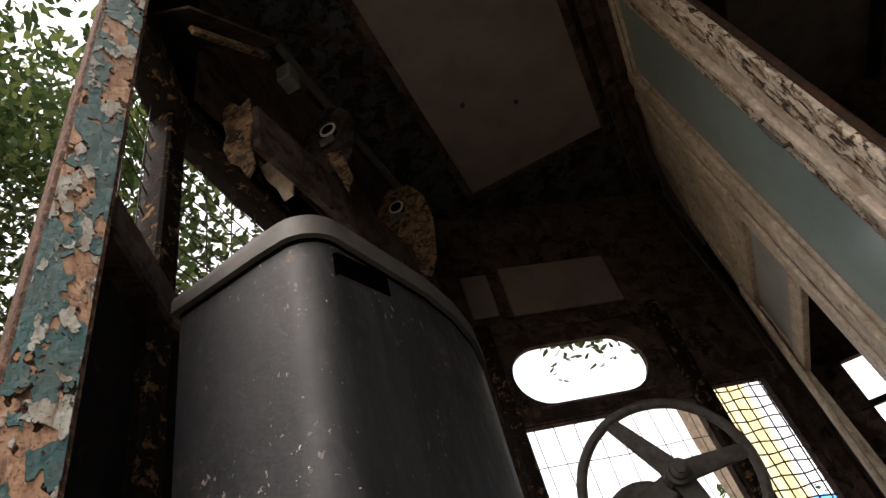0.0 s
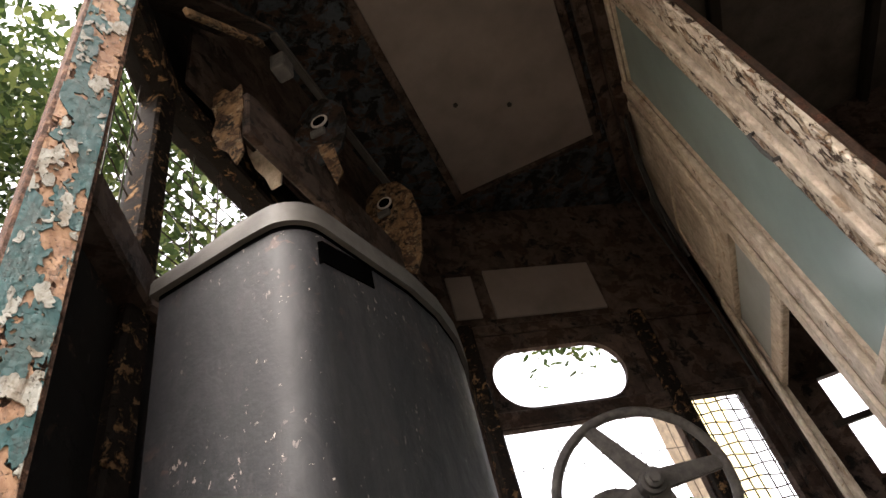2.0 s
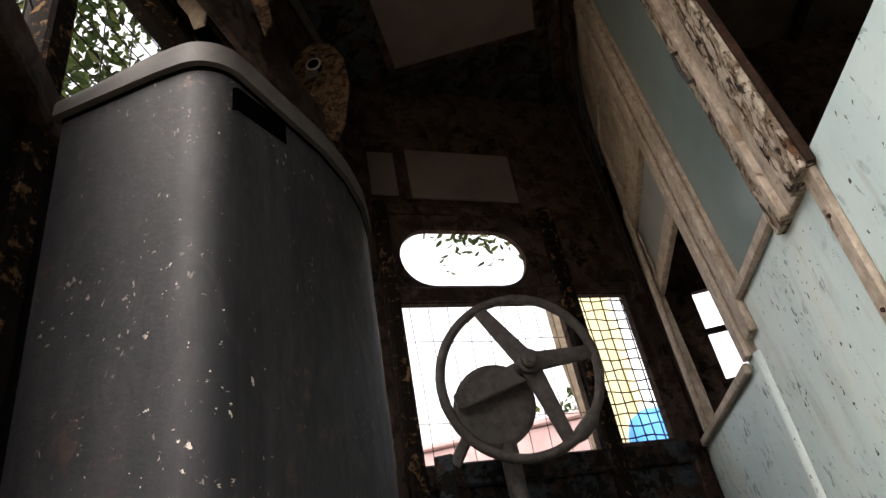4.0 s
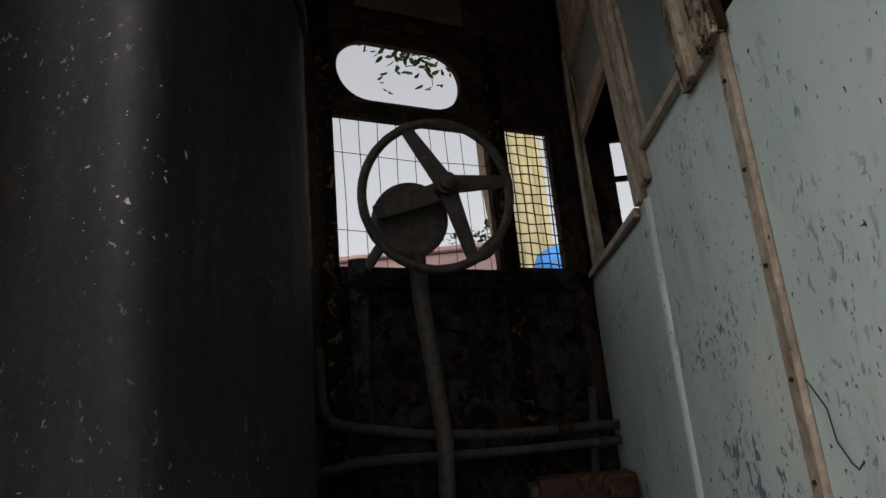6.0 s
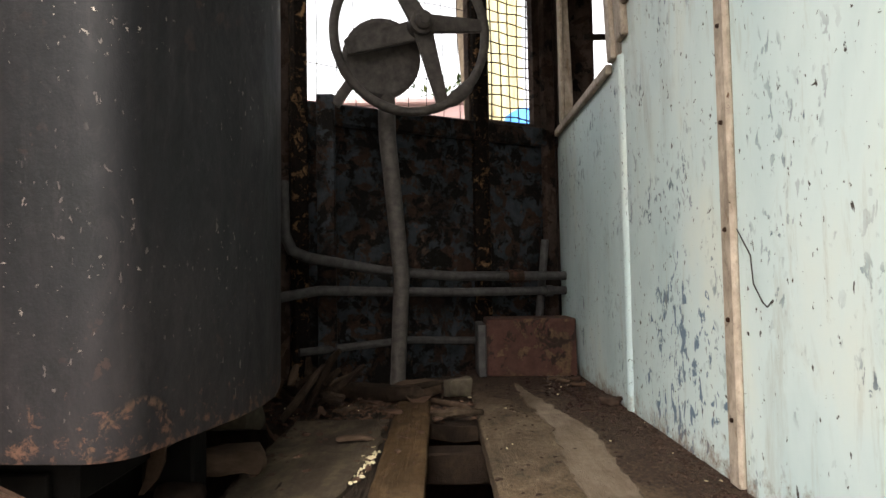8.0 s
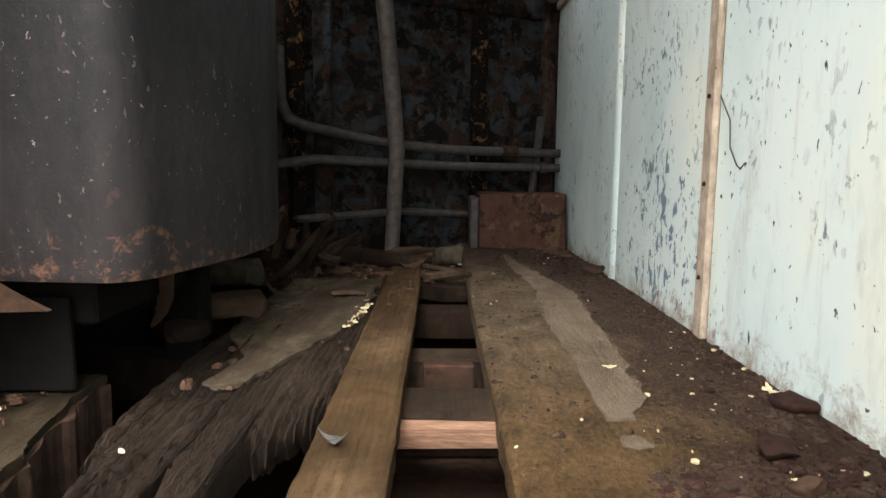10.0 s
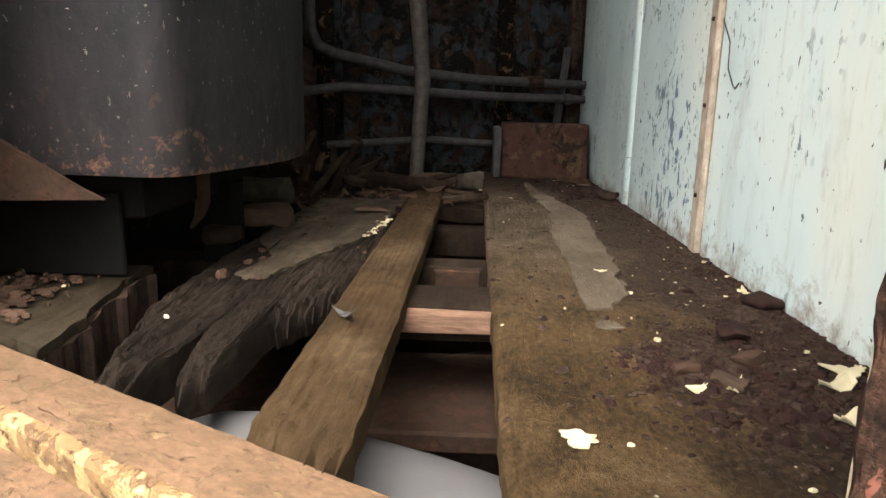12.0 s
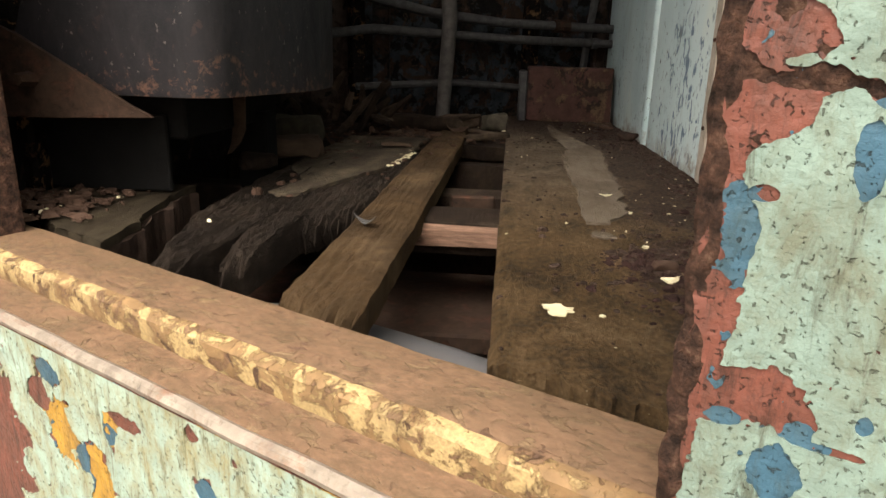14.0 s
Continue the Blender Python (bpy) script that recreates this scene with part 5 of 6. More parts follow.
def plank(x0, x1, y0, y1, z0, z1, mt, seed, rag0=0.0, rag1=0.0, label="", rot=0.0):
    b = bmesh.new()
    nx, ny = 16, max(4, int((y1 - y0) / (0.012 if rot else 0.05)))
    top, bot = [], []
    for j in range(ny + 1):
        rt, rb = [], []
        for i in range(nx + 1):
            fx, fy = i / nx, j / ny
            x = x0 + (x1 - x0) * fx
            a = y0 + rag0 * (0.5 + 0.9 * noise.noise(Vector((x * 20, seed, 0.3))) + 0.3 * noise.noise(Vector((x * 55, seed, 3.3))))
            a = max(a, 0.290 - 0.54 * x)
            c = y1 - rag1 * (0.5 + noise.noise(Vector((x * 40, seed, 9.3))))
            y = a + (c - a) * fy
            ex = 0.003 * noise.noise(Vector((y * 18, seed, fx * 3)))
            dz = 0.0025 * noise.noise(Vector((x * 30, y * 9, seed))) - (0.003 if i in (0, nx) else 0)
            if rot:
                d = max(0.0, 1.0 - (y - a) / rot)
                crumble = 0.5 + 0.5 * noise.noise(Vector((x * 60, y * 45, seed)))
                dz -= (z1 - z0) * (0.62 * d ** 2.2 + 0.55 * d * crumble ** 1.5)
                dz += 0.004 * noise.noise(Vector((x * 90, y * 14, seed + 4)))
                side = noise.noise(Vector((y * 26, seed + 2, 7 if fx > 0.5 else 1)))
                ex += (0.5 - fx) * (x1 - x0) * 0.13 * max(0.0, side) + (0.5 - fx) * 0.012 * d
                dz = max(dz, 0.006 - (z1 - z0))
            rt.append(b.verts.new((x + ex, y, z1 + dz)))
            rb.append(b.verts.new((x + ex, y + (0.012 * rag0 / 0.05 if j == 0 else 0.0), z0)))
        top.append(rt)
        bot.append(rb)
    for j in range(ny):
        for i in range(nx):
            b.faces.new((top[j][i], top[j][i + 1], top[j + 1][i + 1], top[j + 1][i]))
            b.faces.new((bot[j][i], bot[j + 1][i], bot[j + 1][i + 1], bot[j][i + 1]))
        b.faces.new((top[j][0], top[j + 1][0], bot[j + 1][0], bot[j][0]))
        b.faces.new((top[j][nx], bot[j][nx], bot[j + 1][nx], top[j + 1][nx]))
    for i in range(nx):
        b.faces.new((top[0][i], bot[0][i], bot[0][i + 1], top[0][i + 1]))
        b.faces.new((top[ny][i], top[ny][i + 1], bot[ny][i + 1], bot[ny][i]))
    return part("plank", b, mt, fl, label)


def rotten_board(x0, x1, start, y1, z0, z1, mt, seed, rot=0.12, nx=48, fibre=0.003, name="plank", label="", edge=0.004, stop=None):
    """A board whose near end has broken off along start(x) and crumbles into fibres."""
    b = bmesh.new()
    ys = [0.0]
    gap = 0.0035
    while ys[-1] < 3.0:
        ys.append(ys[-1] + gap)
        gap = min(gap * 1.045, 0.05)
    top, bot = [], []
    for t in ys:
        rt, rb = [], []
        for i in range(nx + 1):
            fx = i / nx
            x = x0 + (x1 - x0) * fx
            a = start(x) + (0.030 * noise.noise(Vector((x * 120, seed, 0.3))) + 0.022 * noise.noise(Vector((x * 310, seed, 3.3)))) * (1.0 if rot > 0.06 else 0.35)
            y = min(a + t, y1)
            d = max(0.0, 1.0 - t / rot) if rot else 0.0
            dz = fibre * noise.noise(Vector((x * 150, y * 9, seed))) + fibre * noise.noise(Vector((x * 95, y * 80, seed + 7))) + 0.6 * fibre * noise.noise(Vector((x * 260, y * 190, seed + 9)))
            dz += 0.003 * noise.noise(Vector((x * 12, y * 6, seed + 3)))
            dz -= (z1 - z0) * 0.8 * d ** 2.5 * (0.35 + 1.1 * abs(noise.noise(Vector((x * 110, y * 30, seed)))))
            side = min(fx, 1 - fx) * (x1 - x0)
            dz -= edge * max(0.0, 1 - side / 0.006)
            ex = (0.5 - fx) * 2 * (0.003 * noise.noise(Vector((y * 30, seed, 2 if fx > 0.5 else 9))) + 0.004 * d)
            rt.append(b.verts.new((x + ex, y, z1 + max(dz, 0.004 - (z1 - z0)))))
            rb.append(b.verts.new((x + ex, min(a + t + 0.02 * d * (0.5 + noise.noise(Vector((x * 200, seed, 5.1)))), y1), z0)))
        top.append(rt)
        bot.append(rb)
        if stop and t > stop:
            break
    for j in range(len(top) - 1):
        for i in range(nx):
            b.faces.new((top[j][i], top[j][i + 1], top[j + 1][i + 1], top[j + 1][i]))
            b.faces.new((bot[j][i], bot[j + 1][i], bot[j + 1][i + 1], bot[j][i + 1]))
        b.faces.new((top[j][0], top[j + 1][0], bot[j + 1][0], bot[j][0]))
        b.faces.new((top[j][nx], bot[j][nx], bot[j + 1][nx], top[j + 1][nx]))
    for i in range(nx):
        b.faces.new((top[0][i], bot[0][i], bot[0][i + 1], top[0][i + 1]))
        b.faces.new((top[-1][i], top[-1][i + 1], bot[-1][i + 1], bot[-1][i]))
    return part(name, b, mt, fl, label, smooth=True)


def edge_line(*pts):
    return lambda x: float(np.interp(x, [p[0] for p in pts], [p[1] for p in pts]))


SILL_LINE = lambda x: 0.262 - 0.54 * x
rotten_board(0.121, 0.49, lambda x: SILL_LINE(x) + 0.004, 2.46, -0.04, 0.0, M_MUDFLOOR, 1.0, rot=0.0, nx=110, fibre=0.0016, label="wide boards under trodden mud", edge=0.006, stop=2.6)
rotten_board(-0.075, 0.009, lambda x: SILL_LINE(x) - 0.02, 1.76, -0.034, 0.0, M_PLANK, 3.0, rot=0.05, nx=44, fibre=0.0022, label="narrow worn plank over the gap", stop=1.6)
rotten_board(-0.305, -0.2015, edge_line((-0.305, 0.61), (-0.292, 0.53), (-0.284, 0.535), (-0.279, 0.585), (-0.274, 0.50), (-0.26, 0.43), (-0.242, 0.37), (-0.222, 0.34), (-0.207, 0.365), (-0.201, 0.42)), 1.6, -0.05, -0.003, M_ROTTEN, 4.6, rot=0.065, nx=84, fibre=0.005, label="rotten dark board with a splintered end", stop=1.3)
rotten_board(-0.200, -0.0765, edge_line((-0.200, 0.47), (-0.185, 0.425), (-0.170, 0.40), (-0.158, 0.395), (-0.150, 0.46), (-0.147, 0.56), (-0.135, 0.60), (-0.10, 0.64), (-0.077, 0.69)), 1.6, -0.05, -0.005, M_ROTTEN, 5.2, rot=0.061, nx=96, fibre=0.005, label="rotten dark board eaten away in a curve", stop=1.3)
plank(-0.72, 0.12, 1.46, 2.0, -0.05, -0.012, M_WOODDARK, 7.0, 0.05)
plank(-0.10, 0.30, 1.97, 2.36, -0.05, -0.012, M_WOODDARK, 8.0)
part("floor_covering", roughen(prism(ragged([(-0.194, 0.745), (-0.15, 0.88), (-0.115, 1.0), (-0.086, 1.25), (-0.083, 1.50), (-0.29, 1.50), (-0.295, 1.10), (-0.287, 0.985), (-0.222, 0.85), (-0.240, 0.74), (-0.215, 0.725)], 0.012, 0.009, 4.0), -0.004, 0.002), 0.0015, 30), M_COVER, fl, "pale remnant of floor covering over the dark boards")
part("floor_patch", prism(ragged([(0.255, 1.96), (0.307, 1.608), (0.350, 1.357), (0.330, 1.137), (0.327, 0.897), (0.304, 0.785), (0.309, 0.732), (0.288, 0.66), (0.264, 0.629), (0.240, 0.628), (0.239, 0.754), (0.245, 0.858), (0.246, 1.13), (0.272, 1.387), (0.252, 1.654)], 0.012, 0.012, 2.0), 0.0005, 0.0040), M_PATCH, fl, "worn grey patch of old floor covering")
part("floor_patch", prism(ragged([(0.238, 0.562), (0.250, 0.553), (0.268, 0.558), (0.262, 0.580), (0.244, 0.584)], 0.006, 0.006, 6.0), 0.0003, 0.0028), M_PATCH, fl, "worn grey patch of old floor covering")

ledge = thing("floor_ledge", "crumbling earth-covered ledge with moss beside the sill", "ledge")
LEDGE = [(-0.330, 0.442), (-0.338, 0.49), (-0.343, 0.54), (-0.362, 0.61), (-0.378, 0.69), (-0.385, 0.78), (-0.585, 0.78), (-0.60, 0.70), (-0.44, 0.505)]
part("ledge_body", roughen(prism(ragged(LEDGE, 0.008, 0.016, 9.0), -0.30, -0.014), 0.006, 40), M_SOIL, ledge, "crumbling dark earth")
lt = prism(ragged([(x - 0.004, y + 0.002) for x, y in LEDGE], 0.008, 0.009, 9.0), -0.014, -0.002, 0.003, 2)
part("ledge_top", lt, M_LEDGE, ledge)
part("back_plate", box(-0.58, 0.705, 0.002, -0.385, 0.715, 0.118, 0.002), M_DARKIRON, ledge, "near-black upright plate at the back of the ledge")

under = thing("underframe", "dark steel underframe and joists beneath the floor", "frame")
part("joist", roughen(box(-0.06, 0.692, -0.075, 0.6, 0.80, -0.022, 0.006, seg=2), 0.004, 20), M_WOODDARK, under)
part("broken_joist", roughen(box(-0.02, 0.676, -0.056, 0.14, 0.691, -0.026, 0.004, seg=2), 0.004, 40), M_SPLIT, under, "split reddish joist face")
part("joist", box(-0.60, 1.0, -0.12, 0.6, 1.07, -0.045, 0.004), M_WOODDARK, under)
part("joist", box(-0.60, 1.4, -0.12, 0.6, 1.47, -0.052, 0.004), M_WOODDARK, under)
part("cross_plate", box(-0.60, 0.62, -0.20, 0.6, 0.90, -0.17, 0.004), M_RUST, under)
part("bracket", box(0.03, 0.92, -0.10, 0.11, 0.94, -0.03, 0.003), M_RUST, under)
part("tray", prism([(0.60, -0.05), (0.60, 2.44), (-0.42, 1.98), (-0.60, 1.74), (-0.62, 0.70), (-0.48, 0.46)], -0.70, -0.68), M_SOIL, under)
# added screens that keep daylight out of the space under the floor
part("skirt", box(0.62, -0.1, -0.72, 0.65, 2.5, -0.04), M_SOIL, under)
part("skirt", box(-0.20, 0.005, -0.72, 0.97, 0.035, -0.03), M_SOIL, under, m=FAR)
drum = thing("grey_shell", "smooth grey curved shell lying under the floor gap", "shell")
part("shell_skin", tube([(x, 0.47 - 0.15 * (x + 0.2) + 0.003 * math.sin(30 * x), -0.168 - 0.2 * max(0.0, x + 0.1)) for x in [-0.22 + 0.046 * i for i in range(15)]], [0.07, 0.085] + [0.09] * 13, 28), M_GREY, drum, smooth=True)
part("shell_rim", tube([(-0.225 + 0.004 * k, 0.474, -0.168) for k in range(3)], 0.06, 28), M_MESH, drum, "dark end rim of the shell")
# ---- saloon behind the partition ----
saloon = wall_thing("wall_saloon", "dim tram saloon behind the partition with barred windows")
part("far_side", wall_with((W, 3.6), (-0.02, 2.46), [(0.637, 1.25, 1.045, 1.385), (1.5, 2.1, 0.95, 1.6), (2.25, 2.85, 0.95, 1.6)], 0, 0.03), M_RUSTWALL, saloon, m=axes((0, 2.44, 0), (1, 0, 0)))
part("near_side", wall_with((-3.6, -0.50), (-0.62, 2.46), [(-2.1, -1.5, 0.95, 1.6), (-2.9, -2.3, 0.95, 1.6)], 0, 0.03), M_OUTER, saloon, m=axes((0, -0.1, 0), (-1, 0, 0)))
part("end_wall", box(3.6, -0.15, -0.02, 3.63, 2.5, 2.46), M_RUSTWALL, saloon)
part("window_bar", box(0.60, 2.43, 1.212, 1.26, 2.445, 1.232), M_MESH, saloon)
sceil = tagged(new("ceiling_saloon", finish("ceiling_saloon", box(W + 0.02, -0.2, CEIL + 0.06, 3.65, 2.6, CEIL + 0.1), M_CEIL)), "dull saloon ceiling of large boards", "ceiling", kind="structure")
for i in range(4):
    bx = thing("ceiling_rib", "black ceiling rib of the saloon", "rib", "ceiling ribs")
    part("rib_bar", box(0.85 + 0.6 * i, -0.1, CEIL + 0.02, 0.89 + 0.6 * i, 2.44, CEIL + 0.06, 0.004), M_MESH, bx)
sfloor = tagged(new("floor_saloon", finish("floor_saloon", box(W, -0.15, -0.06, 3.6, 2.45, -0.03), M_WOODDARK)), "dark saloon floor boards", "floor", kind="structure")

# ---- outside ----
def ground_mesh():
    b = bmesh.new()
    vs = [b.verts.new(p) for p in ((-900, -900, -0.76), (900, -900, -0.76), (900, 900, -0.76), (-900, 900, -0.76))]
    b.faces.new(vs)
    return b


tagged(new("ground", finish("ground", ground_mesh(), M_GROUND)), "bare trodden earth around the tram", "ground", kind="structure")
bld = thing("yellow_house", "yellow plastered house corner beyond the side window", "house")
part("wall", box(0.74, 7.8, -0.76, 1.09, 11.0, 8.0, 0.02), M_YELLOW, bld)
part("pilaster", box(0.82, 7.72, -0.76, 0.88, 7.8, 8.0, 0.01), M_YELLOW, bld)
part("pilaster", box(0.97, 7.74, -0.76, 0.99, 7.8, 8.0, 0.01), M_YELLOW, bld)


low = thing("low_wall", "dusty pink boundary wall beyond the tram", "wall")
part("wall_body", box(-4.0, 8.0, -0.76, 0.62, 8.2, 2.46, 0.02), M_PINK, low)
part("coping", box(-4.0, 7.95, 2.46, 0.62, 8.25, 2.54, 0.02), M_PINK, low)
tarp = thing("blue_tank", "blue plastic tank beside the yellow house", "tank")
part("tank_body", tube([(1.0, 7.0, z) for z in (-0.76, -0.7, 1.9, 2.05, 2.12)], [0.26, 0.28, 0.28, 0.22, 0.1], 18), M_BLUETARP, tarp, smooth=True)


def tree(name, base, height, crown_c, crown_r, leaves, seed, label, size=0.09, group="trees", lo=0.45):
    rnd = random.Random(seed)
    t = thing(name, label, "tree", group)
    b = tube([(base[0] + 0.1 * math.sin(k), base[1] + 0.06 * math.cos(2 * k), base[2] + height * k / 6) for k in range(7)], [0.16 - 0.016 * k for k in range(7)], 9)
    for i in range(9):
        z = base[2] + height * (lo + (1 - lo) * 0.11 * i)
        a = rnd.uniform(0, 6.28)
        ln = rnd.uniform(0.5, 0.95)
        pts = [(base[0], base[1], z)]
        for k in range(1, 5):
            pts.append((base[0] + (crown_c[0] - base[0]) * k / 5 + math.cos(a) * crown_r[0] * ln * k / 4, base[1] + (crown_c[1] - base[1]) * k / 5 + math.sin(a) * crown_r[1] * ln * k / 4, z + 0.22 * k * rnd.uniform(0.5, 1.4)))
        join(b, tube(pts, [0.055 - 0.01 * k for k in range(5)], 6))
    part("trunk", b, M_BARK, t, smooth=True)
    verts, faces = [], []
    clumps = []
    for _ in range(90 if leaves > 9000 else 46):
        d = Vector((rnd.gauss(0, 1), rnd.gauss(0, 1), rnd.gauss(0, 1))).normalized() * rnd.uniform(0.35, 1.0)
        clumps.append(Vector((crown_c[0] + d.x * crown_r[0], crown_c[1] + d.y * crown_r[1], crown_c[2] + d.z * crown_r[2])))
    for _ in range(leaves):
        c = rnd.choice(clumps)
        p = c + Vector((rnd.gauss(0, 1), rnd.gauss(0, 1), rnd.gauss(0, 0.8))) * 0.22
        u = Vector((rnd.gauss(0, 1), rnd.gauss(0, 1), rnd.gauss(0, 0.6))).normalized()
        w = u.cross(Vector((rnd.gauss(0, 0.5), rnd.gauss(0, 0.5), 1))).normalized()
        s = size * rnd.uniform(0.6, 1.3)
        k = len(verts)
        d = u.cross(w) * s * 0.12
        verts += [p, p + u * s * 0.3 + w * s * 0.22, p + u * s * 0.7 + w * s * 0.17 - d, p + u * s - d * 2, p + u * s * 0.7 - w * s * 0.17 - d, p + u * s * 0.3 - w * s * 0.22]
        faces.append((k, k + 1, k + 2, k + 3, k + 4, k + 5))
    me = bpy.data.meshes.new("crown")
    me.from_pydata([tuple(v) for v in verts], [], faces)
    me.materials.append(M_LEAF)
    ob = new("crown", me)
    ob.parent = t
    return t


G = -0.76
tree("tree", (-3.9, 2.4, G), 3.2, (-3.3, 2.2, 3.6), (1.7, 1.8, 3.0), 25000, 1, "leafy green tree standing in front of the tram", 0.075)
tree("tree", (-5.0, 0.2, G), 3.4, (-4.1, 0.7, 4.0), (1.8, 1.8, 3.2), 27000, 2, "leafy green tree beside the tram front", 0.075)
tree("tree", (0.42, 6.6, G), 5.4, (0.0, 6.4, 4.65), (0.85, 0.6, 0.5), 700, 3, "thin-leaved tree beyond the far side windows", 0.11, lo=0.86)
tree("shrub", (0.25, 9.5, G), 1.5, (0.2, 9.4, 2.3), (0.9, 0.6, 0.6), 3000, 4, "green shrub behind the boundary wall", 0.09, "shrubs")

# ---- loose dirt and litter ----
def lies(x, y):
    """Whether a crumb at x, y has a plank beneath it."""
    if x > 0.125:
        return y > 0.27 - 0.54 * x
    if y > 1.5:
        return y < 2.1 + 0.5 * x and x > -0.5
    return (-0.06 < x < 0.0 and y > 0.35) or (-0.13 < x < -0.08 and y > 0.7) or (-0.28 < x < -0.19 and y > 0.5) or (-0.68 < x < -0.40 and 0.5 < y < 0.7)


def scatter(name, label, cat, spots, mt, seed, smin, smax, flat=0.4):
    """Loose crumbs: (x, y, rx, ry, z, count) spots, as one piece of stuff."""
    r = random.Random(seed)
    verts, faces = [], []
    for cx, cy, rx, ry, cz, cnt in spots:
        for _ in range(cnt):
            x, y = cx + r.gauss(0, 0.5) * rx, cy + r.gauss(0, 0.5) * ry
            x = min(x, W - 0.008)
            if not lies(x, y):
                continue
            s = r.uniform(smin, smax) * (r.random() ** 1.5 + 0.35)
            k = len(verts)
            a = r.uniform(0, 6.28)
            h = s * flat * r.uniform(0.5, 1.5)
            q = 6
            lean = (r.uniform(-0.25, 0.25) * s, r.uniform(-0.25, 0.25) * s)
            long = r.uniform(0.45, 1.0)
            for ring, zz, w in ((0, cz - 0.002, 1.0), (1, cz + h * 0.45, 0.85), (2, cz + h * 0.7, 0.45)):
                for i in range(q):
                    t = 6.283 * i / q
                    e = s * w * r.uniform(0.6, 1.0)
                    dx, dy = e * math.cos(t), e * long * math.sin(t)
                    verts.append((x + dx * math.cos(a) - dy * math.sin(a) + lean[0] * ring / 2, y + dx * math.sin(a) + dy * math.cos(a) + lean[1] * ring / 2, zz + 0.25 * h * r.uniform(-1, 1) * min(ring, 1)))
            for ring in (0, 1):
                for i in range(q):
                    o = k + ring * q
                    faces.append((o + i, o + (i + 1) % q, o + q + (i + 1) % q, o + q + i))
            faces.append(tuple(k + 2 * q + i for i in range(q)))
    me = bpy.data.meshes.new(name)
    me.from_pydata(verts, [], faces)
    me.materials.append(mt)
    return tagged(new(name, me), label, cat, kind="stuff")


scatter("floor_dirt", "dark crumbs of dirt along the partition foot", "dirt", [(0.45, 1.2, 0.05, 1.3, 0.0, 1000), (0.42, 0.45, 0.12, 0.22, 0.0, 450), (0.36, 0.42, 0.10, 0.12, 0.0, 700), (0.30, 0.46, 0.05, 0.05, 0.0, 260), (0.44, 0.62, 0.05, 0.12, 0.0, 260), (0.40, 1.9, 0.12, 0.4, 0.0, 500), (0.25, 1.2, 0.3, 1.6, 0.0, 350)], M_SOIL, 21, 0.003, 0.009)
scatter("floor_dirt", "brown crumbs and leaf litter at the far end of the floor", "dirt", [(-0.1, 1.65, 0.4, 0.4, -0.008, 900), (0.0, 2.0, 0.3, 0.25, -0.008, 500), (-0.2, 1.3, 0.25, 0.5, 0.0, 500), (-0.5, 0.6, 0.12, 0.18, 0.004, 260)], M_DRYLEAF, 22, 0.004, 0.014)
scatter("leaf_litter", "dark reddish leaf litter trodden into the floor", "leaf litter", [(0.42, 0.42, 0.10, 0.20, 0.0, 420), (0.34, 0.40, 0.09, 0.10, 0.0, 620), (0.29, 0.46, 0.04, 0.04, 0.0, 160), (0.46, 0.75, 0.05, 0.25, 0.0, 120), (0.40, 1.75, 0.14, 0.4, 0.0, 260)], M_LITTER, 27, 0.003, 0.010, 0.5)
scatter("paint_crumbs", "pale paint crumbs lying on the floor", "paint chips", [(0.42, 0.6, 0.08, 0.5, 0.0, 60), (0.25, 0.9, 0.25, 1.2, 0.0, 70), (-0.1, 1.6, 0.4, 0.4, -0.006, 50), (0.40, 2.0, 0.1, 0.2, 0.0, 30), (-0.100, 1.13, 0.012, 0.10, 0.001, 60), (-0.092, 1.20, 0.010, 0.08, 0.001, 90), (-0.5, 0.6, 0.15, 0.15, 0.004, 12)], M_CHIP, 23, 0.002, 0.006, 0.3)

# ---- small things on the floor ----
rnd = random.Random(5)


def flake(x, y, z, size, mt, name, label, cat, seed):
    r = random.Random(seed)
    n = 26
    b = bmesh.new()
    ang = r.uniform(0, 6.28)
    out = []
    for i in range(n):
        a = 2 * math.pi * i / n
        k = size * (0.66 + 0.55 * noise.noise(Vector((1.6 * math.cos(a), 1.6 * math.sin(a), seed * 1.7))) + 0.22 * noise.noise(Vector((5 * math.cos(a), 5 * math.sin(a), seed * 0.9))))
        px, py = k * math.cos(a), 0.62 * k * math.sin(a)
        out.append((px, py, 0.9 * (px * px + 0.3 * py * px) / size * (0.5 + 0.5 * math.sin(seed)) + 0.04 * size * noise.noise(Vector((px * 90, py * 90, seed)))))
    low = min(o[2] for o in out)
    top = [b.verts.new((px, py, pz - low + 0.0022)) for px, py, pz in out]
    bot = [b.verts.new((px, py, pz - low + 0.0008)) for px, py, pz in out]
    b.faces.new(top)
    b.faces.new(bot[::-1])
    for i in range(n):
        b.faces.new((bot[i], bot[(i + 1) % n], top[(i + 1) % n], top[i]))
    t = part(name, b, mt)
    t.matrix_world = Matrix.Translation((x, y, z)) @ Matrix.Rotation(ang, 4, "Z")
    return tagged(t, label, cat, name + "s")


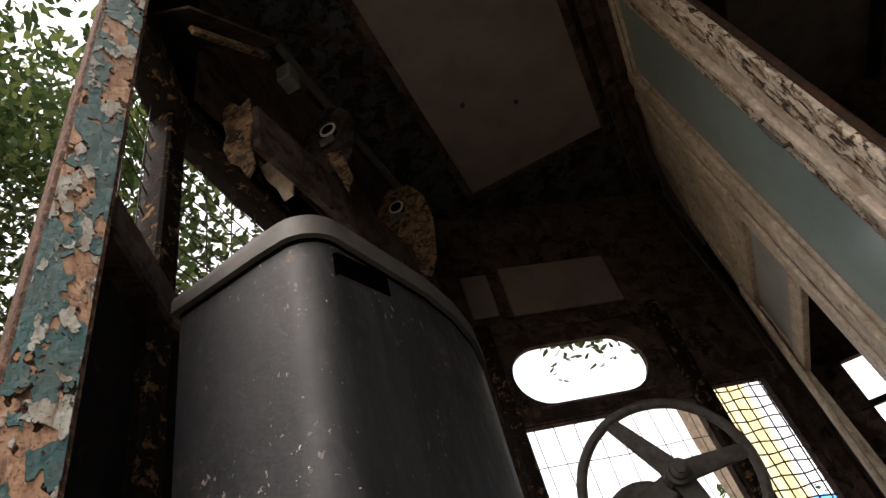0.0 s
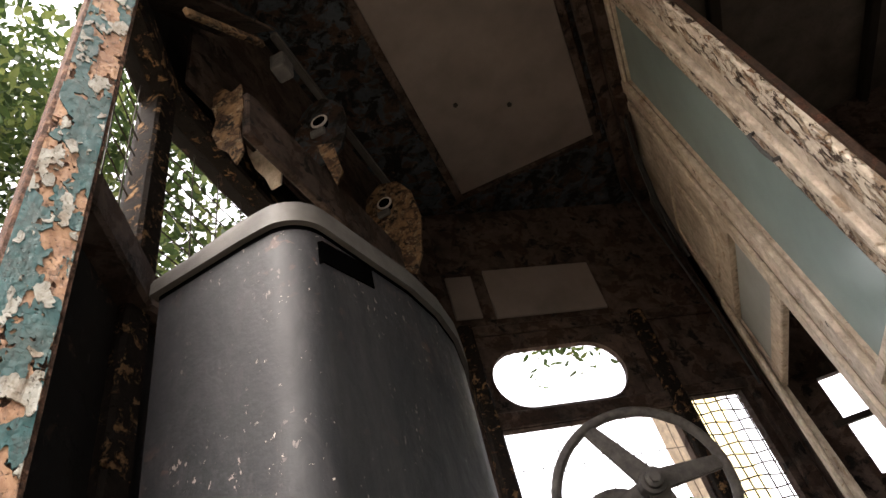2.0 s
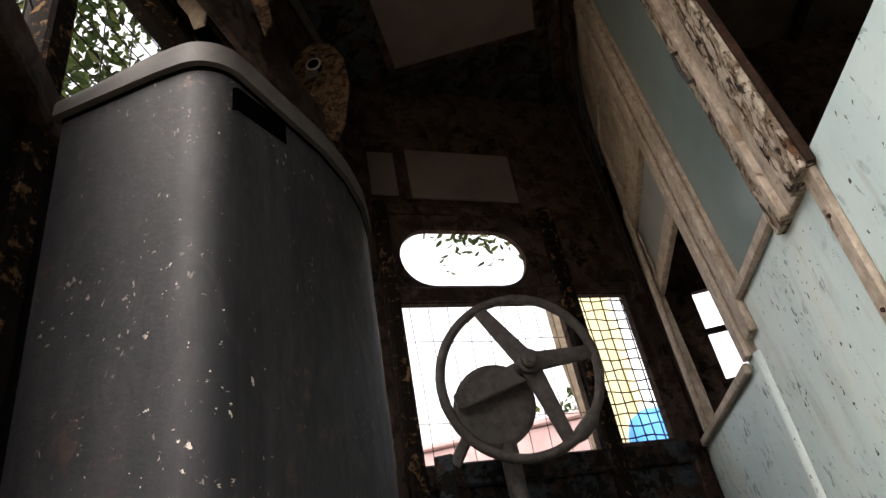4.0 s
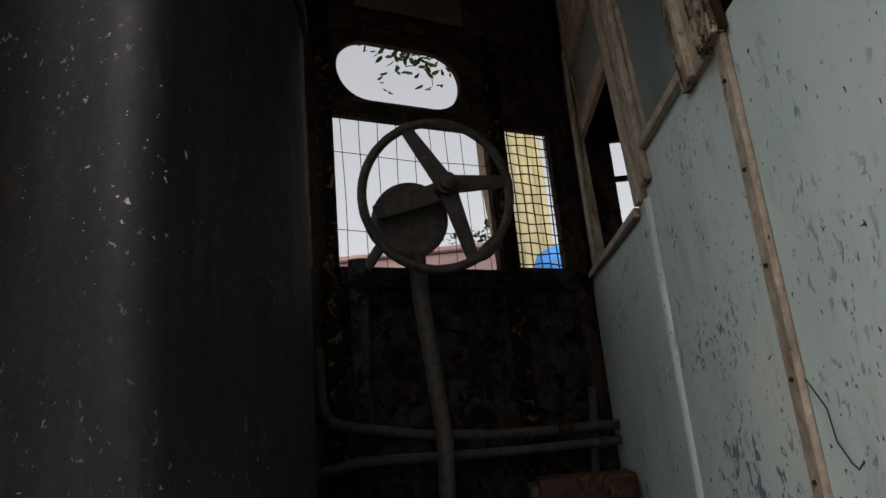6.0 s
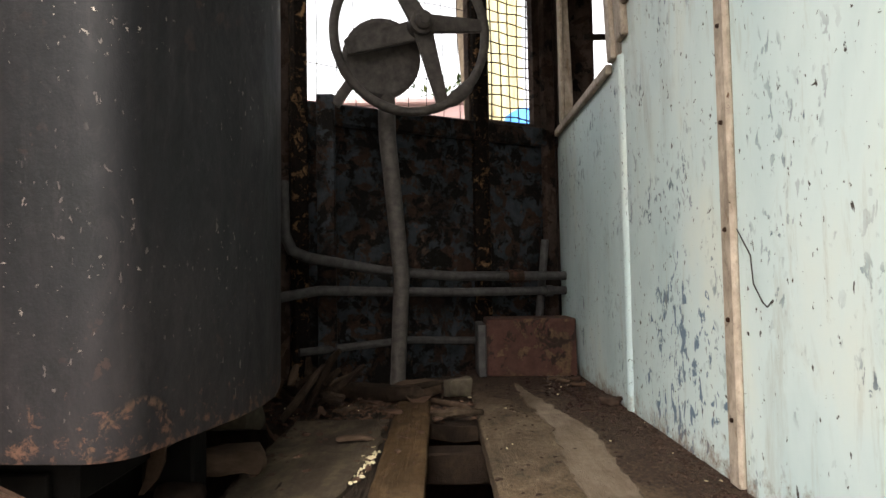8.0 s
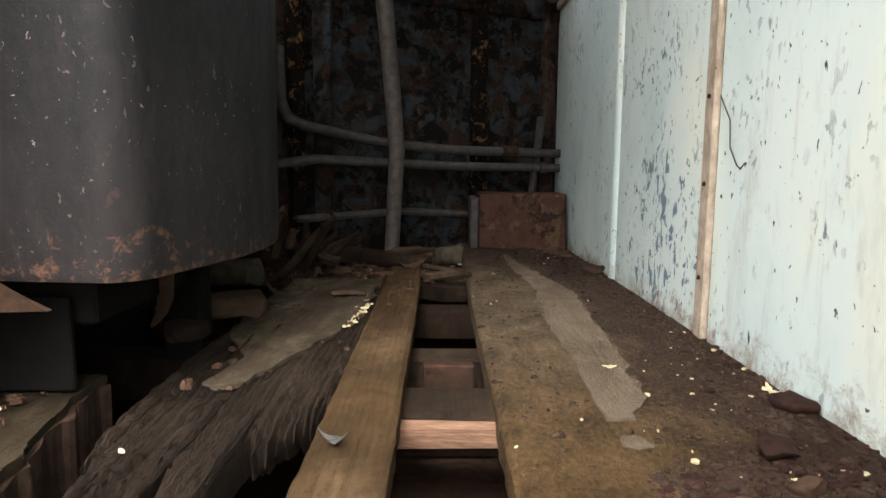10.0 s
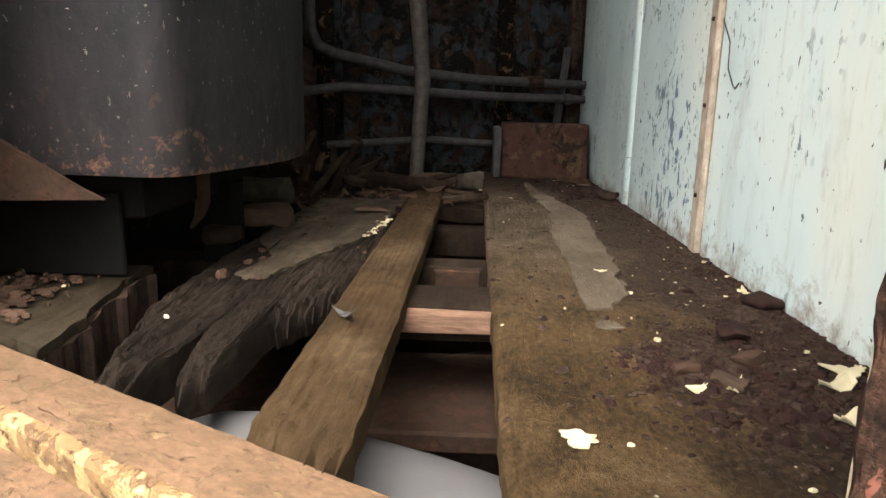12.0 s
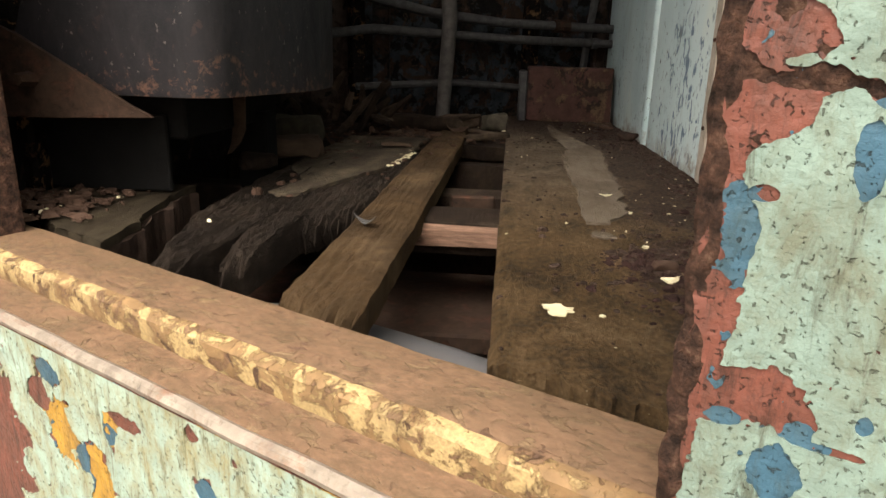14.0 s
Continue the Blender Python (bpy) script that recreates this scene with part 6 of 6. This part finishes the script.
flake(0.18, 0.30, 0.001, 0.022, M_CHIP, "paint_flake", "cream paint flake lying on the wide plank", "flake", 11)
flake(0.43, 0.50, 0.0, 0.018, M_CHIP, "paint_flake", "cream paint flake by the partition foot", "flake", 12)
flake(0.465, 0.72, 0.0, 0.015, M_CHIP, "paint_flake", "cream paint flake by the partition foot", "flake", 13)
flake(0.455, 0.455, 0.0, 0.030, M_CHIP, "paint_flake", "long curled cream paint flake by the partition foot", "flake", 31)
flake(0.425, 0.415, 0.0, 0.024, M_CHIP, "paint_flake", "long curled cream paint flake by the partition foot", "flake", 32)
flake(0.40, 0.345, 0.0, 0.022, M_CHIP, "paint_flake", "curled cream paint flake by the door jamb", "flake", 33)
flake(0.295, 0.397, 0.0, 0.013, M_CHIP, "paint_flake", "cream paint flake among the dirt", "flake", 34)
flake(0.286, 0.806, 0.004, 0.012, M_CHIP, "paint_flake", "cream paint flake on the grey floor patch", "flake", 35)
flake(0.33, 0.40, 0.0, 0.012, M_CHIP, "paint_flake", "cream paint flake among the dirt", "flake", 14)
flake(-0.05, 0.56, 0.004, 0.018, M_PIPE, "stone_chip", "small grey chip on the narrow plank", "chip", 15)
for i, (x, y, s) in enumerate(((-0.02, 1.72, 0.05), (0.07, 1.66, 0.035), (0.02, 1.6, 0.03), (-0.14, 1.75, 0.045), (0.11, 1.8, 0.03), (-0.24, 1.55, 0.04), (-0.3, 1.35, 0.03), (0.40, 1.98, 0.03), (0.44, 1.92, 0.025), (0.38, 1.55, 0.02))):
    flake(x, y, -0.006 if x < 0.1 else 0.0, s, M_DRYLEAF, "dry_leaf", "curled brown dead leaf on the floor", "leaf", 40 + i)


def chunk(name, label, cat, x, y, z, sx, sy, sz, rz, mt, seed, group=""):
    """A broken lump or offcut with chipped corners."""
    b = bmesh.new()
    bmesh.ops.create_cube(b, size=1.0, matrix=Matrix.Diagonal((sx, sy, sz, 1)))
    bmesh.ops.subdivide_edges(b, edges=b.edges[:], cuts=3, use_grid_fill=True)
    r = min(sx, sy)
    for v in b.verts:
        k = Vector((v.co.x / sx, v.co.y / sy, v.co.z / sz)) * 2
        v.co *= 1.0 - 0.36 * max(0.0, k.length - 1.0)
        v.co += noise.noise_vector(v.co * (1.6 / r) + Vector((seed, seed * 3, 0))) * r * 0.2
    lo = min(v.co.z for v in b.verts)
    for v in b.verts:
        v.co.z -= lo
    ob = part(name, b, mt, m=Matrix.Translation((x, y, z)) @ Matrix.Rotation(radians(rz), 4, "Z"), smooth=True)
    return tagged(ob, label, cat, group)


chunk("wood_offcut", "flat brown wood offcut lying at the far end of the floor", "wood", -0.03, 1.80, -0.008, 0.15, 0.075, 0.035, 12, M_OFFCUT, 1)
chunk("stone", "small pale stone among the dead leaves", "stone", 0.082, 1.80, -0.008, 0.07, 0.06, 0.06, 30, M_STONE, 2)
chunk("split_lath", "thin broken lath lying across the floor end", "wood", 0.04, 1.70, -0.008, 0.022, 0.22, 0.014, 38, M_OFFCUT, 3)
chunk("split_lath", "dark broken lath leaning in the litter", "wood", -0.14, 1.78, -0.008, 0.30, 0.05, 0.05, -24, M_WOODDARK, 4)
chunk("wood_offcut", "brown wood offcut lying under the black cabinet", "wood", -0.325, 1.10, -0.004, 0.15, 0.06, 0.045, 6, M_OFFCUT, 5)
chunk("wood_offcut", "dark wedge of wood lying under the black cabinet", "wood", -0.345, 0.96, -0.004, 0.07, 0.05, 0.03, 40, M_WOODDARK, 6)
chunk("brick_lump", "grey lump of rubble behind the cabinet foot", "rubble", -0.44, 1.46, -0.012, 0.16, 0.10, 0.06, -10, M_STONE, 7)
chunk("flat_flake", "thin grey flake of wood on the pale floor covering", "flake", -0.135, 1.30, 0.002, 0.075, 0.04, 0.007, 20, M_OFFCUT, 8)
chunk("mud_lump", "dark red lump of mud by the partition foot", "mud", 0.462, 0.665, -0.001, 0.035, 0.05, 0.012, 15, M_LITTER, 9)
chunk("mud_lump", "dark lump of mud by the partition foot", "mud", 0.455, 1.62, -0.001, 0.045, 0.05, 0.022, 70, M_SOIL, 10)
chunk("mud_lump", "dark red lump of mud on the wet boards", "mud", 0.385, 0.55, -0.001, 0.05, 0.035, 0.012, 70, M_LITTER, 11)
for k, (x, y, sx, sy, rz) in enumerate(((0.43, 1.90, 0.05, 0.03, 20), (0.41, 1.97, 0.045, 0.03, -35), (0.45, 2.0, 0.04, 0.03, 60), (0.39, 2.03, 0.05, 0.025, 5), (0.37, 0.47, 0.03, 0.02, 30), (0.33, 0.41, 0.035, 0.015, -50), (0.30, 0.44, 0.03, 0.015, 15), (-0.20, 1.62, 0.06, 0.03, 50), (-0.08, 1.58, 0.05, 0.03, -15), (0.06, 1.58, 0.04, 0.03, 75))):
    chunk("bark_scrap", "curled scrap of brown bark in the litter", "bark", x, y, -0.008 if x < 0.1 else -0.001, sx, sy, 0.012, rz, M_OFFCUT if k % 2 else M_DRYLEAF, 20 + k, "bark scraps")
strap = thing("hanging_strap", "torn brown leather strap hanging below the cabinet", "strap")
sb = bmesh.new()
srow = []
for x, z, w in ((-0.350, 0.150, 0.016), (-0.352, 0.10, 0.016), (-0.351, 0.075, 0.014), (-0.358, 0.052, 0.011), (-0.372, 0.032, 0.006)):
    srow.append([sb.verts.new(c) for c in ((x - w, 0.90, z), (x + w, 0.89, z + 0.004), (x + w, 0.895, z + 0.004), (x - w, 0.905, z))])
for r0, r1 in zip(srow[:-1], srow[1:]):
    for k in range(4):
        sb.faces.new((r0[k], r0[(k + 1) % 4], r1[(k + 1) % 4], r1[k]))
sb.faces.new(srow[0])
sb.faces.new(srow[-1][::-1])
part("strap_band", sb, M_OFFCUT, strap, smooth=True)
heap = random.Random(61)
for k in range(26):
    x, y = -0.34 + heap.gauss(0, 0.07), 1.72 + heap.gauss(0, 0.07)
    a, e, ln = heap.uniform(0, 6.28), heap.uniform(0.1, 1.1), heap.uniform(0.035, 0.085)
    p0 = Vector((x, y, 0.005 + abs(heap.gauss(0, 0.05))))
    p1 = p0 + Vector((math.cos(a) * math.cos(e), math.sin(a) * math.cos(e) * 0.5, math.sin(e))) * ln
    st = part("broken_stick", roughen(tube([p0.lerp(p1, q / 3) for q in range(4)], [0.009, 0.011, 0.010, 0.007], 6), 0.004, 40, k), M_OFFCUT if k % 4 == 0 else M_WOODDARK)
    tagged(st, "splintered stick in the dark heap behind the cabinet", "stick", "broken sticks")
for i, (p, q) in enumerate((((-0.30, 1.62, 0.0), (-0.22, 1.58, 0.14)), ((-0.28, 1.66, 0.0), (-0.16, 1.70, 0.10)), ((-0.12, 1.80, 0.01), (0.04, 1.74, 0.045)), ((-0.33, 1.5, 0.0), (-0.25, 1.62, 0.11)), ((0.02, 1.55, 0.0), (0.13, 1.47, 0.02)))):
    st = part("broken_stick", roughen(tube([Vector(p).lerp(Vector(q), k / 4) for k in range(5)], [0.009, 0.011, 0.01, 0.009, 0.006], 7), 0.004, 40), M_WOODDARK)
    tagged(st, "splintered dark stick lying in the litter", "stick", "broken sticks")
